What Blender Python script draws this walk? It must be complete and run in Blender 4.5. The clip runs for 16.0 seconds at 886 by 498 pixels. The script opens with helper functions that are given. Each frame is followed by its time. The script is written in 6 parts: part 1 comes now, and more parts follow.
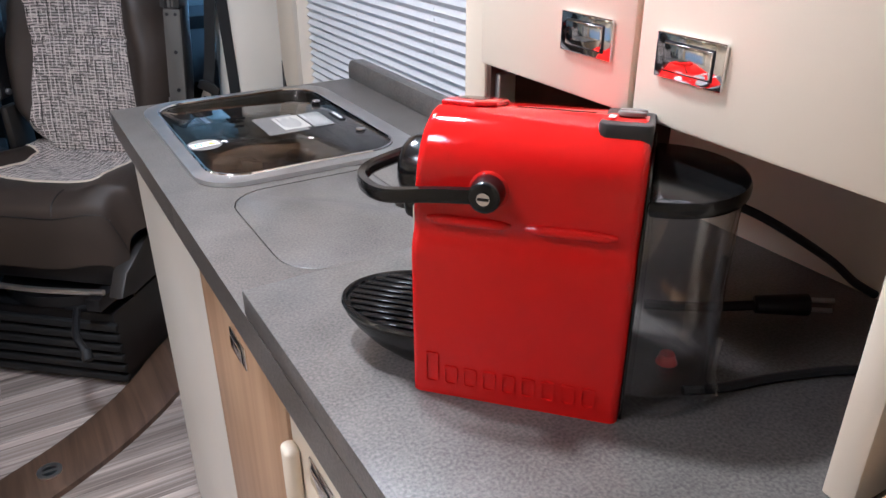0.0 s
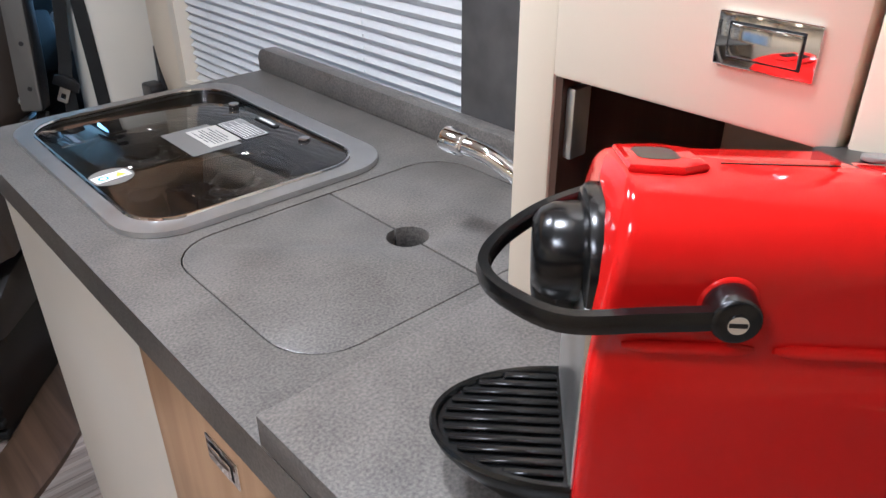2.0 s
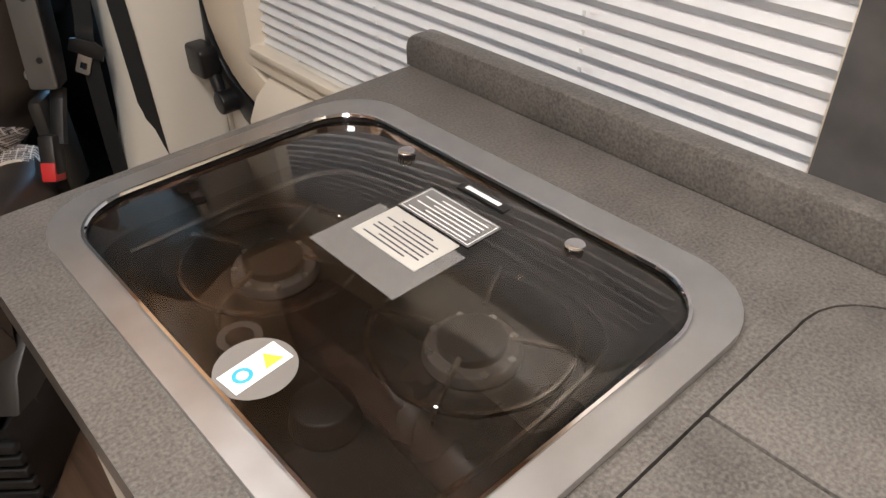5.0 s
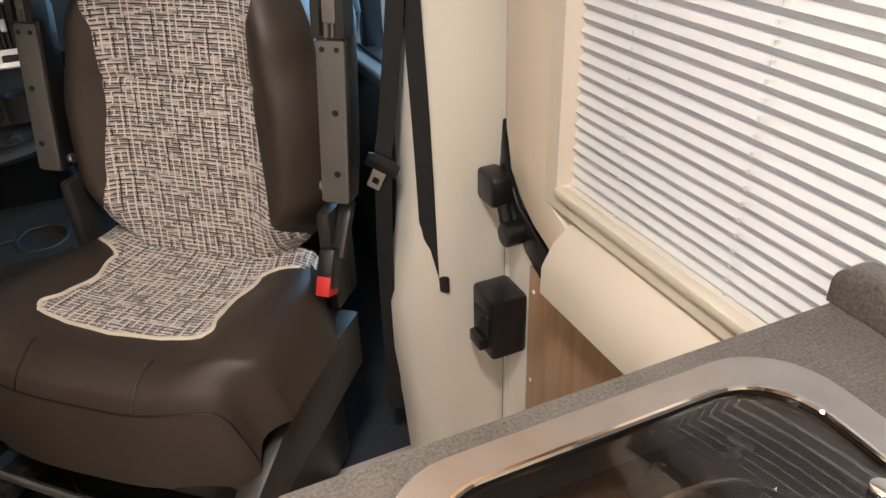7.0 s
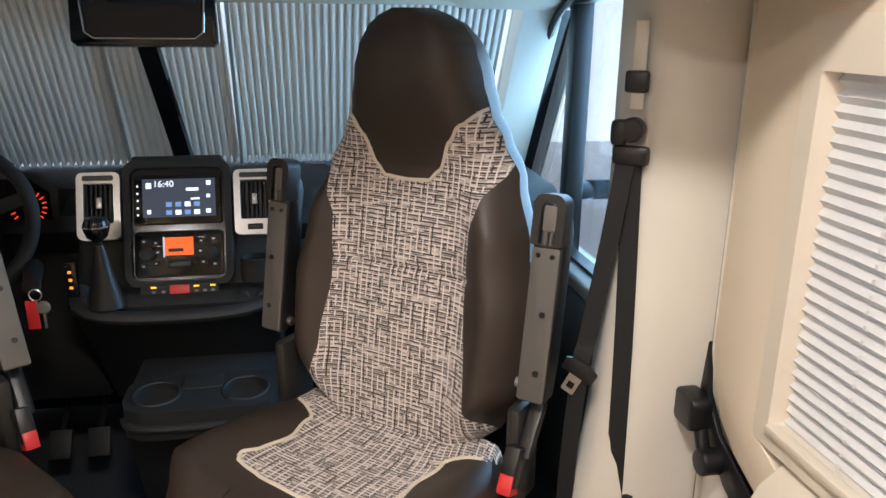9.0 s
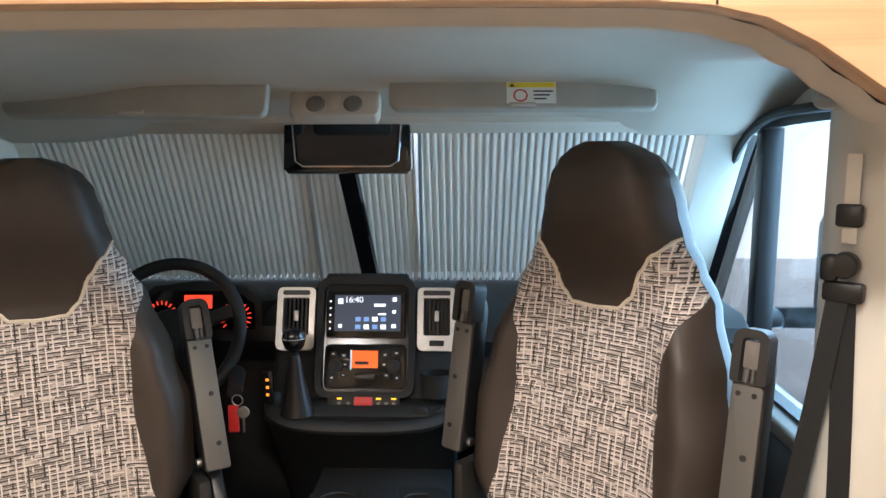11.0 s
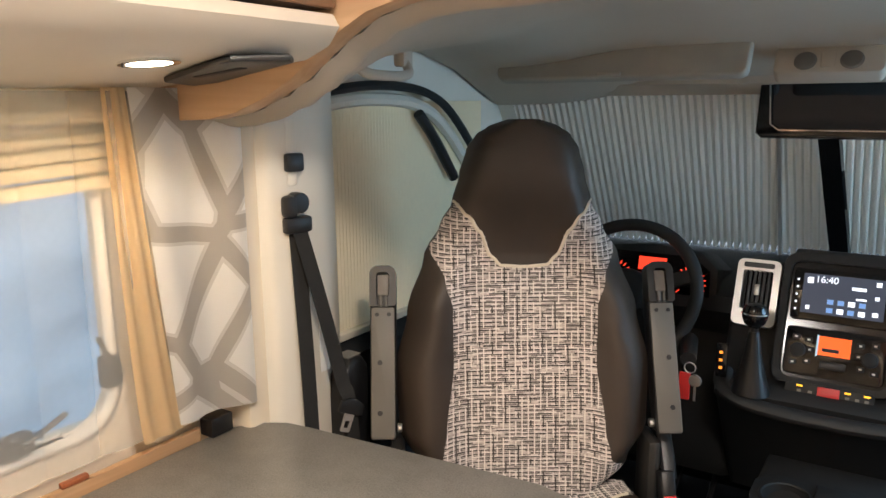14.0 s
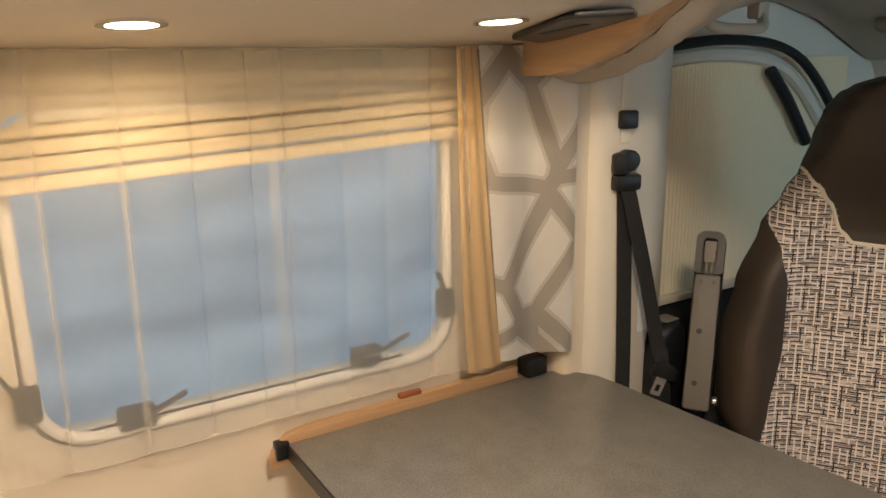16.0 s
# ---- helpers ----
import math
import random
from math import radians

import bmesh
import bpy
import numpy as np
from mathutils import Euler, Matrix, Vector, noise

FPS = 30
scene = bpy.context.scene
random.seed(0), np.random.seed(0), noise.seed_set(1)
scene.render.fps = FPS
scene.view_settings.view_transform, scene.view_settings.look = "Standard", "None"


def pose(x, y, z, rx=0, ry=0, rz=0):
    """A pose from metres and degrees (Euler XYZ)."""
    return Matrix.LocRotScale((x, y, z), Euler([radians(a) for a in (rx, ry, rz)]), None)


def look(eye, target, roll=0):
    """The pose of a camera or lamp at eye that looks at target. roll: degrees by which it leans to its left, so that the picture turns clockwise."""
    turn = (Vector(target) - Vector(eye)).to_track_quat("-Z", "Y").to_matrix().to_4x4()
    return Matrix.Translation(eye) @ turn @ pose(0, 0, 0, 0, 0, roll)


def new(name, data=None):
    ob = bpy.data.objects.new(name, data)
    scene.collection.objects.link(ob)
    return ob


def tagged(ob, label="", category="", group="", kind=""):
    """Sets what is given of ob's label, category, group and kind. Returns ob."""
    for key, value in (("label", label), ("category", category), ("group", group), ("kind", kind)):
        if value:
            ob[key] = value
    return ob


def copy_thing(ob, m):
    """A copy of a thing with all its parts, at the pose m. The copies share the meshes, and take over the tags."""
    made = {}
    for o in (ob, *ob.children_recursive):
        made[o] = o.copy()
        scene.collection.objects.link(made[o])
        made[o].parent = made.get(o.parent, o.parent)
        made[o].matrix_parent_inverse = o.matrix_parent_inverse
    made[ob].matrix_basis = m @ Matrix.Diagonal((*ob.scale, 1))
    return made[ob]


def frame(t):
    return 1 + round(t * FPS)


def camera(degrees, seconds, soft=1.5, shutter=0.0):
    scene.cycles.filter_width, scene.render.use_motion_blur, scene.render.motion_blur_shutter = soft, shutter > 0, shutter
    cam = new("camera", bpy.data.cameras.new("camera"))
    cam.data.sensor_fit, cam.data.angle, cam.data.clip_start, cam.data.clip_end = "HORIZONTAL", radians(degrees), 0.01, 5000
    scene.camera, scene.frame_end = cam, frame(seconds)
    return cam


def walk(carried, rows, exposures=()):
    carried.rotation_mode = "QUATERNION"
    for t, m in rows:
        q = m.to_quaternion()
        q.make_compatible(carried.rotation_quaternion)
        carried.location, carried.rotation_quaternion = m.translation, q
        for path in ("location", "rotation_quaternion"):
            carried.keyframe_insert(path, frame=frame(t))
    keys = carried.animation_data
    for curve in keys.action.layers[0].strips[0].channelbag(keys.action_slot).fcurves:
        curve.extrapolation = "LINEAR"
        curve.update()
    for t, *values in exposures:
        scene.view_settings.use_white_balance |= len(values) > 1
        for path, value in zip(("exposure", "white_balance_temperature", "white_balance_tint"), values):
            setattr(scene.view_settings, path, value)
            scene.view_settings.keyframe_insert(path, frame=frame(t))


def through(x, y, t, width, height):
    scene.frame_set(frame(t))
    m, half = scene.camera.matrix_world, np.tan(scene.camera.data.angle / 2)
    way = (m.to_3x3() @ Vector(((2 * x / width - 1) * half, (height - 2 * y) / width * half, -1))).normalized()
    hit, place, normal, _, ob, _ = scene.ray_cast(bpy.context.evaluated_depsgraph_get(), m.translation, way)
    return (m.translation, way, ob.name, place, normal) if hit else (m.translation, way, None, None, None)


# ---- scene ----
cam = camera(61.4, 16.0)
PATH = [
    (0, (-0.137, -0.577, 1.247), (0.764, 0.97, 0.355), -0.2),
    (0.5, (-0.136, -0.54, 1.243), (0.814, 0.971, 0.341), -0.3),
    (1, (-0.143, -0.465, 1.243), (0.874, 0.989, 0.319), -0.6),
    (1.5, (-0.149, -0.395, 1.242), (0.937, 0.991, 0.294), -0.4),
    (2, (-0.152, -0.343, 1.244), (1.008, 0.956, 0.26), -0.4),
    (2.5, (-0.144, -0.286, 1.241), (1.018, 0.983, 0.222), 0.3),
    (3, (-0.092, -0.217, 1.225), (1.023, 1.073, 0.18), 0.0),
    (5.3, (-0.032, 0.242, 1.208), (1.026, 1.441, 0.007), -1.3),
    (5.5, (-0.028, 0.285, 1.201), (1.028, 1.5, 0.015), -0.7),
    (6, (-0.013, 0.384, 1.204), (0.943, 1.696, 0.035), -1.7),
    (6.5, (-0.019, 0.419, 1.219), (0.797, 1.875, 0.117), -2.0),
    (7, (-0.028, 0.441, 1.241), (0.651, 2.02, 0.219), -2.0),
    (7.5, (-0.065, 0.44, 1.254), (0.551, 2.115, 0.351), -0.5),
    (8, (-0.083, 0.441, 1.271), (0.46, 2.194, 0.475), 0.2),
    (8.5, (-0.077, 0.447, 1.264), (0.352, 2.279, 0.585), 0.3),
    (9, (-0.099, 0.454, 1.285), (0.249, 2.335, 0.702), 0.6),
    (11.5, (-0.182, 0.44, 1.315), (-0.367, 2.413, 1.041), -0.1),
    (12, (-0.215, 0.426, 1.314), (-0.539, 2.38, 1.036), 0.1),
    (12.5, (-0.229, 0.426, 1.316), (-0.73, 2.338, 1.013), -0.2),
    (13, (-0.242, 0.418, 1.314), (-0.933, 2.266, 0.986), -0.3),
    (13.5, (-0.254, 0.42, 1.317), (-1.139, 2.176, 0.953), -0.4),
    (14, (-0.268, 0.428, 1.318), (-1.339, 2.072, 0.926), -0.5),
    (14.5, (-0.273, 0.432, 1.318), (-1.527, 1.937, 0.916), -0.7),
    (15, (-0.269, 0.428, 1.317), (-1.694, 1.771, 0.907), -1.0),
    (15.5, (-0.266, 0.424, 1.317), (-1.815, 1.61, 0.876), -1.0),
    (16, (-0.255, 0.416, 1.315), (-1.905, 1.436, 0.829), -0.9),
]
walk(cam, [(t, look(eye, target, roll)) for t, eye, target, roll in PATH], [(0, -0.74, 4950, 10), (2, -0.90, 5000, 8), (3, -0.90, 5100, 8), (5.5, -0.85, 6000, 10), (7, -0.38, 6100, 10), (8.5, -0.22, 6000, 10), (12, 0.06, 6250, 10), (14.5, -0.10, 6400, 10), (15, -0.40, 6900, 10), (16, -0.62, 7100, 10)])

# ---- light ----
world = bpy.data.worlds.new("hall")
scene.world = world
world.use_nodes = True
_nt = world.node_tree
_sky = _nt.nodes.new("ShaderNodeTexSky")
_sky.sky_type, _sky.sun_disc = "NISHITA", False
_sky.sun_elevation, _sky.sun_rotation = radians(32.4), radians(-142)
_nt.links.new(_sky.outputs[0], _nt.nodes["Background"].inputs[0])
_nt.nodes["Background"].inputs[1].default_value = 0.12


def area_lamp(name, m, sx, sy, watts, colour):
    d = bpy.data.lights.new(name, "AREA")
    d.shape, d.size, d.size_y, d.energy, d.color = "RECTANGLE", sx, sy, watts, colour
    ob = new(name, d)
    ob.matrix_world = m
    return ob


def spot_lamp(name, m, watts, colour, angle, blend=0.6, radius=0.03):
    d = bpy.data.lights.new(name, "SPOT")
    d.energy, d.color, d.spot_size, d.spot_blend, d.shadow_soft_size = watts, colour, radians(angle), blend, radius
    ob = new(name, d)
    ob.matrix_world = m
    return ob


sun = bpy.data.lights.new("sun", "SUN")
sun.energy, sun.angle, sun.color = 5.0, radians(6), (1.0, 0.98, 0.95)
sun_ob = new("sun", sun)
sun_ob.matrix_world = look((-5, -4.0, 5.2), (0, 2.5, 0))

WARM = (1.0, 0.80, 0.58)
# daylight of the hall in the cab's side window and through the windscreen
area_lamp("window_daylight", look((0.80, 2.20, 1.05), (-0.4, 1.7, 0.8)), 0.9, 0.6, 21, (0.46, 0.76, 1.0))
area_lamp("windscreen_daylight", look((-0.40, 2.95, 1.40), (-0.40, 2.2, 0.9)), 1.7, 0.6, 9, (0.80, 0.93, 1.0))
# warm ceiling lamps over the aisle and the kitchen
spot_lamp("ceiling_light_kitchen", look((-0.04, 0.06, 1.90), (0.04, -0.26, 0.9)), 112, (1.0, 0.88, 0.75), 105, 0.8, 0.04)
# the dinette one is an added fill without a fitting, for floor and cabinet fronts
area_lamp("ceiling_light_dinette", look((-0.85, -0.25, 1.90), (-0.70, -0.15, 0)), 0.30, 0.30, 20, (1.0, 0.92, 0.83))
area_lamp("ceiling_light_aisle", look((-0.08, 0.60, 1.90), (-0.12, 0.58, 0)), 0.20, 0.20, 27, (1.0, 0.90, 0.79))
# the last two beams are added out of view to brighten kitchen and niche
for _x, _y in ((-1.112, 0.570), (-1.052, 1.000), (-1.05, 0.05), (-1.05, -0.40)):
    spot_lamp("downlight_beam", look((_x, _y, 1.335), (_x + 0.02, _y, 0)), 5.0, (1.0, 0.74, 0.46), 172)

# ---- materials ----


def mat(name, colour, rough=0.5, metal=0.0, vary=0.08, scale=12.0, bump=0.0, bscale=200.0, coat=0.0, detail=4.0):
    m = bpy.data.materials.new(name)
    m.use_nodes = True
    nt = m.node_tree
    b = nt.nodes["Principled BSDF"]
    b.inputs["Roughness"].default_value = rough
    b.inputs["Metallic"].default_value = metal
    b.inputs["Coat Weight"].default_value = coat
    b.inputs["Coat Roughness"].default_value = 0.05
    tc = nt.nodes.new("ShaderNodeTexCoord")
    if vary:
        n = nt.nodes.new("ShaderNodeTexNoise")
        n.inputs["Scale"].default_value, n.inputs["Detail"].default_value = scale, detail
        nt.links.new(tc.outputs["Object"], n.inputs["Vector"])
        r = nt.nodes.new("ShaderNodeValToRGB")
        r.color_ramp.elements[0].position, r.color_ramp.elements[1].position = 0.3, 0.7
        r.color_ramp.elements[0].color = (*[max(0, c * (1 - vary)) for c in colour], 1)
        r.color_ramp.elements[1].color = (*[min(1, c * (1 + vary)) for c in colour], 1)
        nt.links.new(n.outputs[0], r.inputs[0])
        nt.links.new(r.outputs[0], b.inputs["Base Color"])
        q = nt.nodes.new("ShaderNodeMapRange")
        q.inputs[3].default_value, q.inputs[4].default_value = max(0, rough - 0.06), min(1, rough + 0.06)
        nt.links.new(n.outputs[0], q.inputs[0])
        nt.links.new(q.outputs[0], b.inputs["Roughness"])
    else:
        b.inputs["Base Color"].default_value = (*colour, 1)
    if bump:
        n2 = nt.nodes.new("ShaderNodeTexNoise")
        n2.inputs["Scale"].default_value, n2.inputs["Detail"].default_value = bscale, 3
        nt.links.new(tc.outputs["Object"], n2.inputs["Vector"])
        bp = nt.nodes.new("ShaderNodeBump")
        bp.inputs["Strength"].default_value, bp.inputs["Distance"].default_value = bump, 0.002
        nt.links.new(n2.outputs[0], bp.inputs["Height"])
        nt.links.new(bp.outputs[0], b.inputs["Normal"])
    return m


def glow(name, colour, strength):
    m = bpy.data.materials.new(name)
    m.use_nodes = True
    b = m.node_tree.nodes["Principled BSDF"]
    b.inputs["Base Color"].default_value = (*[c * 0.5 for c in colour], 1)
    b.inputs["Emission Color"].default_value = (*colour, 1)
    b.inputs["Emission Strength"].default_value = strength
    return m


def glass(name, colour, rough=0.0, ior=1.45, keep=0.0, base=(0.02, 0.02, 0.02)):
    """A clear sheet; keep is the share of a solid tint in it."""
    m = bpy.data.materials.new(name)
    m.use_nodes = True
    nt = m.node_tree
    out, b = nt.nodes["Material Output"], nt.nodes["Principled BSDF"]
    b.inputs["Base Color"].default_value, b.inputs["Roughness"].default_value = (*base, 1), max(rough, 0.03)
    tr = nt.nodes.new("ShaderNodeBsdfTransparent")
    tr.inputs[0].default_value = (*colour, 1)
    gl = nt.nodes.new("ShaderNodeBsdfGlossy")
    gl.inputs["Roughness"].default_value = rough
    lw, pw, fr = nt.nodes.new("ShaderNodeLayerWeight"), nt.nodes.new("ShaderNodeMath"), nt.nodes.new("ShaderNodeMath")
    lw.inputs[0].default_value = 0.5
    pw.operation, fr.operation = "POWER", "MULTIPLY_ADD"
    pw.inputs[1].default_value = 4.0
    f0 = ((ior - 1) / (ior + 1)) ** 2
    fr.inputs[1].default_value, fr.inputs[2].default_value = 0.9, f0
    nt.links.new(lw.outputs["Facing"], pw.inputs[0])
    nt.links.new(pw.outputs[0], fr.inputs[0])
    mx, mk = nt.nodes.new("ShaderNodeMixShader"), nt.nodes.new("ShaderNodeMixShader")
    nt.links.new(fr.outputs[0], mx.inputs[0])
    nt.links.new(tr.outputs[0], mx.inputs[1])
    nt.links.new(gl.outputs[0], mx.inputs[2])
    mk.inputs[0].default_value = keep
    nt.links.new(mx.outputs[0], mk.inputs[1])
    nt.links.new(b.outputs[0], mk.inputs[2])
    nt.links.new(mk.outputs[0], out.inputs["Surface"])
    return m


def wood(name, c1, c2, axis=1, rough=0.4, scale=9.0, ring=9.0, tint=0.0):
    """Grain that runs along an axis (0, 1, 2)."""
    m = bpy.data.materials.new(name)
    m.use_nodes = True
    nt = m.node_tree
    b = nt.nodes["Principled BSDF"]
    b.inputs["Roughness"].default_value = rough
    tc, mp = nt.nodes.new("ShaderNodeTexCoord"), nt.nodes.new("ShaderNodeMapping")
    st = [ring * 3.0, ring * 3.0, ring * 3.0]
    st[axis] = 1.2
    mp.inputs["Scale"].default_value = st
    nt.links.new(tc.outputs["Object"], mp.inputs[0])
    n = nt.nodes.new("ShaderNodeTexNoise")
    n.inputs["Scale"].default_value, n.inputs["Detail"].default_value, n.inputs["Distortion"].default_value = 1.0, 6, 1.2
    nt.links.new(mp.outputs[0], n.inputs["Vector"])
    r = nt.nodes.new("ShaderNodeValToRGB")
    r.color_ramp.elements[0].position, r.color_ramp.elements[1].position = 0.34, 0.66
    r.color_ramp.elements[0].color, r.color_ramp.elements[1].color = (*c1, 1), (*c2, 1)
    nt.links.new(n.outputs[0], r.inputs[0])
    col = r.outputs[0]
    if tint:
        oi, hs = nt.nodes.new("ShaderNodeObjectInfo"), nt.nodes.new("ShaderNodeHueSaturation")
        q = nt.nodes.new("ShaderNodeMapRange")
        q.inputs[3].default_value, q.inputs[4].default_value = 1 - tint, 1 + tint
        nt.links.new(oi.outputs["Random"], q.inputs[0])
        nt.links.new(q.outputs[0], hs.inputs["Value"])
        nt.links.new(col, hs.inputs["Color"])
        col = hs.outputs[0]
    nt.links.new(col, b.inputs["Base Color"])
    bp = nt.nodes.new("ShaderNodeBump")
    bp.inputs["Strength"].default_value, bp.inputs["Distance"].default_value = 0.15, 0.001
    nt.links.new(n.outputs[0], bp.inputs["Height"])
    nt.links.new(bp.outputs[0], b.inputs["Normal"])
    return m


def tweed(name):
    """Coarse woven cloth: threads of black, grey and cream, crossing."""
    m = bpy.data.materials.new(name)
    m.use_nodes = True
    nt = m.node_tree
    b = nt.nodes["Principled BSDF"]
    b.inputs["Roughness"].default_value = 0.95
    b.inputs["Sheen Weight"].default_value = 0.2
    tc = nt.nodes.new("ShaderNodeTexCoord")

    sep = nt.nodes.new("ShaderNodeSeparateXYZ")
    nt.links.new(tc.outputs["UV"], sep.inputs[0])

    def calc(op, a, b=0.0, c=0.0):
        n = nt.nodes.new("ShaderNodeMath")
        n.operation = op
        for s, v in zip(n.inputs, (a, b, c)):
            if isinstance(v, (int, float)):
                s.default_value = v
            else:
                nt.links.new(v, s)
        return n.outputs[0]

    def chance(a, b=0.0):
        cb, w = nt.nodes.new("ShaderNodeCombineXYZ"), nt.nodes.new("ShaderNodeTexWhiteNoise")
        w.noise_dimensions = "2D"
        for s, v in zip(cb.inputs, (a, b)):
            if isinstance(v, (int, float)):
                s.default_value = v
            else:
                nt.links.new(v, s)
        nt.links.new(cb.outputs[0], w.inputs["Vector"])
        return w.outputs["Value"]

    def threads(along, across, seed, fine, every, slot, dash, full):
        row = calc("FLOOR", calc("MULTIPLY", across, fine))
        luck = chance(row, seed)
        seg = calc("FLOOR", calc("MULTIPLY_ADD", along, dash, calc("MULTIPLY", luck, 9.0)))
        here = calc("COMPARE", calc("FLOORED_MODULO", row, every), slot, 0.4)
        return calc("MULTIPLY", here, calc("LESS_THAN", chance(seg, calc("ADD", row, seed)), full))

    x, y = sep.outputs[0], sep.outputs[1]
    shade = chance(calc("FLOOR", calc("MULTIPLY", x, 120)), calc("FLOOR", calc("MULTIPLY", y, 500)))
    r = nt.nodes.new("ShaderNodeValToRGB")
    e = r.color_ramp.elements
    e[0].position, e[0].color = 0.0, (0.36, 0.305, 0.285, 1)
    e[1].position, e[1].color = 1.0, (0.64, 0.56, 0.515, 1)
    nt.links.new(shade, r.inputs[0])
    last, dark = r.outputs[0], 0.0
    pale, black = (0.76, 0.69, 0.64, 1), (0.042, 0.035, 0.033, 1)
    for mask, colour in (
            (threads(x, y, 3.0, 345, 3.0, 1.0, 80, 0.40), pale),
            (threads(x, y, 11.0, 345, 3.0, 0.0, 42, 0.90), black),
            (threads(x, y, 29.0, 690, 6.0, 4.0, 70, 0.50), black),
            (threads(y, x, 7.0, 400, 10.0, 4.0, 80, 0.45), black),
            (threads(y, x, 17.0, 400, 5.0, 2.0, 90, 0.74), pale)):
        mix = nt.nodes.new("ShaderNodeMix")
        mix.data_type = "RGBA"
        nt.links.new(mask, mix.inputs[0])
        nt.links.new(last, mix.inputs[6])
        mix.inputs[7].default_value = colour
        last = mix.outputs[2]
        if colour is black:
            dark = calc("MAXIMUM", mask, dark)
    nt.links.new(last, b.inputs["Base Color"])
    relief = calc("SUBTRACT", shade, dark)
    bp = nt.nodes.new("ShaderNodeBump")
    bp.inputs["Strength"].default_value, bp.inputs["Distance"].default_value = 0.5, 0.0015
    nt.links.new(relief, bp.inputs["Height"])
    nt.links.new(bp.outputs[0], b.inputs["Normal"])
    return m


def laminate(name, c1, c2, rough, speck=420.0):
    """Grey stone-look laminate: soft clouds and fine specks."""
    m = mat(name, c1, rough, 0, 0.0)
    nt = m.node_tree
    b = nt.nodes["Principled BSDF"]
    tc = nt.nodes.new("ShaderNodeTexCoord")
    a, s = nt.nodes.new("ShaderNodeTexNoise"), nt.nodes.new("ShaderNodeTexNoise")
    a.inputs["Scale"].default_value, a.inputs["Detail"].default_value = 26, 7
    s.inputs["Scale"].default_value, s.inputs["Detail"].default_value = speck, 2
    for n in (a, s):
        nt.links.new(tc.outputs["Object"], n.inputs["Vector"])
    mx = nt.nodes.new("ShaderNodeMath")
    mx.operation = "MULTIPLY_ADD"
    mx.inputs[1].default_value = 0.7
    nt.links.new(s.outputs[0], mx.inputs[0])
    soft = nt.nodes.new("ShaderNodeMapRange")
    soft.inputs[3].default_value, soft.inputs[4].default_value = 0.36, 0.64
    nt.links.new(a.outputs[0], soft.inputs[0])
    nt.links.new(soft.outputs[0], mx.inputs[2])
    r = nt.nodes.new("ShaderNodeValToRGB")
    r.color_ramp.elements[0].position, r.color_ramp.elements[1].position = 0.62, 1.05
    r.color_ramp.elements[0].color, r.color_ramp.elements[1].color = (*c1, 1), (*c2, 1)
    nt.links.new(mx.outputs[0], r.inputs[0])
    nt.links.new(r.outputs[0], b.inputs["Base Color"])
    bp = nt.nodes.new("ShaderNodeBump")
    bp.inputs["Strength"].default_value, bp.inputs["Distance"].default_value = 0.12, 0.0012
    nt.links.new(s.outputs[0], bp.inputs["Height"])
    nt.links.new(bp.outputs[0], b.inputs["Normal"])
    return m


CREAM = mat("cream_laminate", (0.74, 0.64, 0.50), 0.42, vary=0.03, scale=3, bump=0.03, bscale=600)
CREAM_PLASTIC = mat("cream_plastic", (0.76, 0.68, 0.56), 0.5, vary=0.03, scale=5, bump=0.06, bscale=700)
HEADLINER = mat("headliner_plastic", (0.47, 0.42, 0.35), 0.75, vary=0.04, scale=6, bump=0.12, bscale=900)
PILLAR = mat("pillar_plastic", (0.70, 0.66, 0.58), 0.6, vary=0.03, scale=5, bump=0.08, bscale=900)
WHITE = mat("white_panel", (0.80, 0.77, 0.71), 0.45, vary=0.02, scale=4)
STONE = laminate("worktop_laminate", (0.036, 0.033, 0.030), (0.150, 0.136, 0.122), 0.31)
TABLE_TOP = laminate("table_laminate", (0.095, 0.090, 0.084), (0.22, 0.208, 0.193), 0.36, 420)
SPLASH = mat("dark_splash_panel", (0.07, 0.065, 0.062), 0.5, vary=0.25, scale=22)
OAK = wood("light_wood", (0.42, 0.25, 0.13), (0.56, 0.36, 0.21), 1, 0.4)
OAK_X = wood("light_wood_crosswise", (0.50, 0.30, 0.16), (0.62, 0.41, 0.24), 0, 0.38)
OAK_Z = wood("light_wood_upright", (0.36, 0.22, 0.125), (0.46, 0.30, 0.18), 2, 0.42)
WALNUT = wood("walnut_gloss", (0.16, 0.085, 0.05), (0.27, 0.15, 0.09), 1, 0.25)
DARKWOOD = wood("dark_wood", (0.07, 0.042, 0.026), (0.15, 0.09, 0.058), 1, 0.45)
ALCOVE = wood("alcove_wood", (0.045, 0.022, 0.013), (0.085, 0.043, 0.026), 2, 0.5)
PLANK = wood("floor_plank", (0.19, 0.150, 0.125), (0.62, 0.53, 0.47), 0, 0.40, ring=20, tint=0.25)
LEATHER = mat("brown_leather", (0.040, 0.029, 0.022), 0.48, vary=0.12, scale=8, bump=0.25, bscale=420)
TWEED = tweed("tweed_cloth")
PIPING = mat("cream_piping", (0.72, 0.64, 0.52), 0.7, vary=0.05, scale=60)
BLACK = mat("black_plastic", (0.010, 0.010, 0.011), 0.36, vary=0.15, scale=9, bump=0.1, bscale=900)
ARM_GREY = mat("armrest_grey", (0.115, 0.108, 0.098), 0.5, vary=0.06, scale=10, bump=0.1, bscale=900)
ARM_DARK = mat("armrest_dark", (0.024, 0.022, 0.020), 0.45, vary=0.08, scale=10)
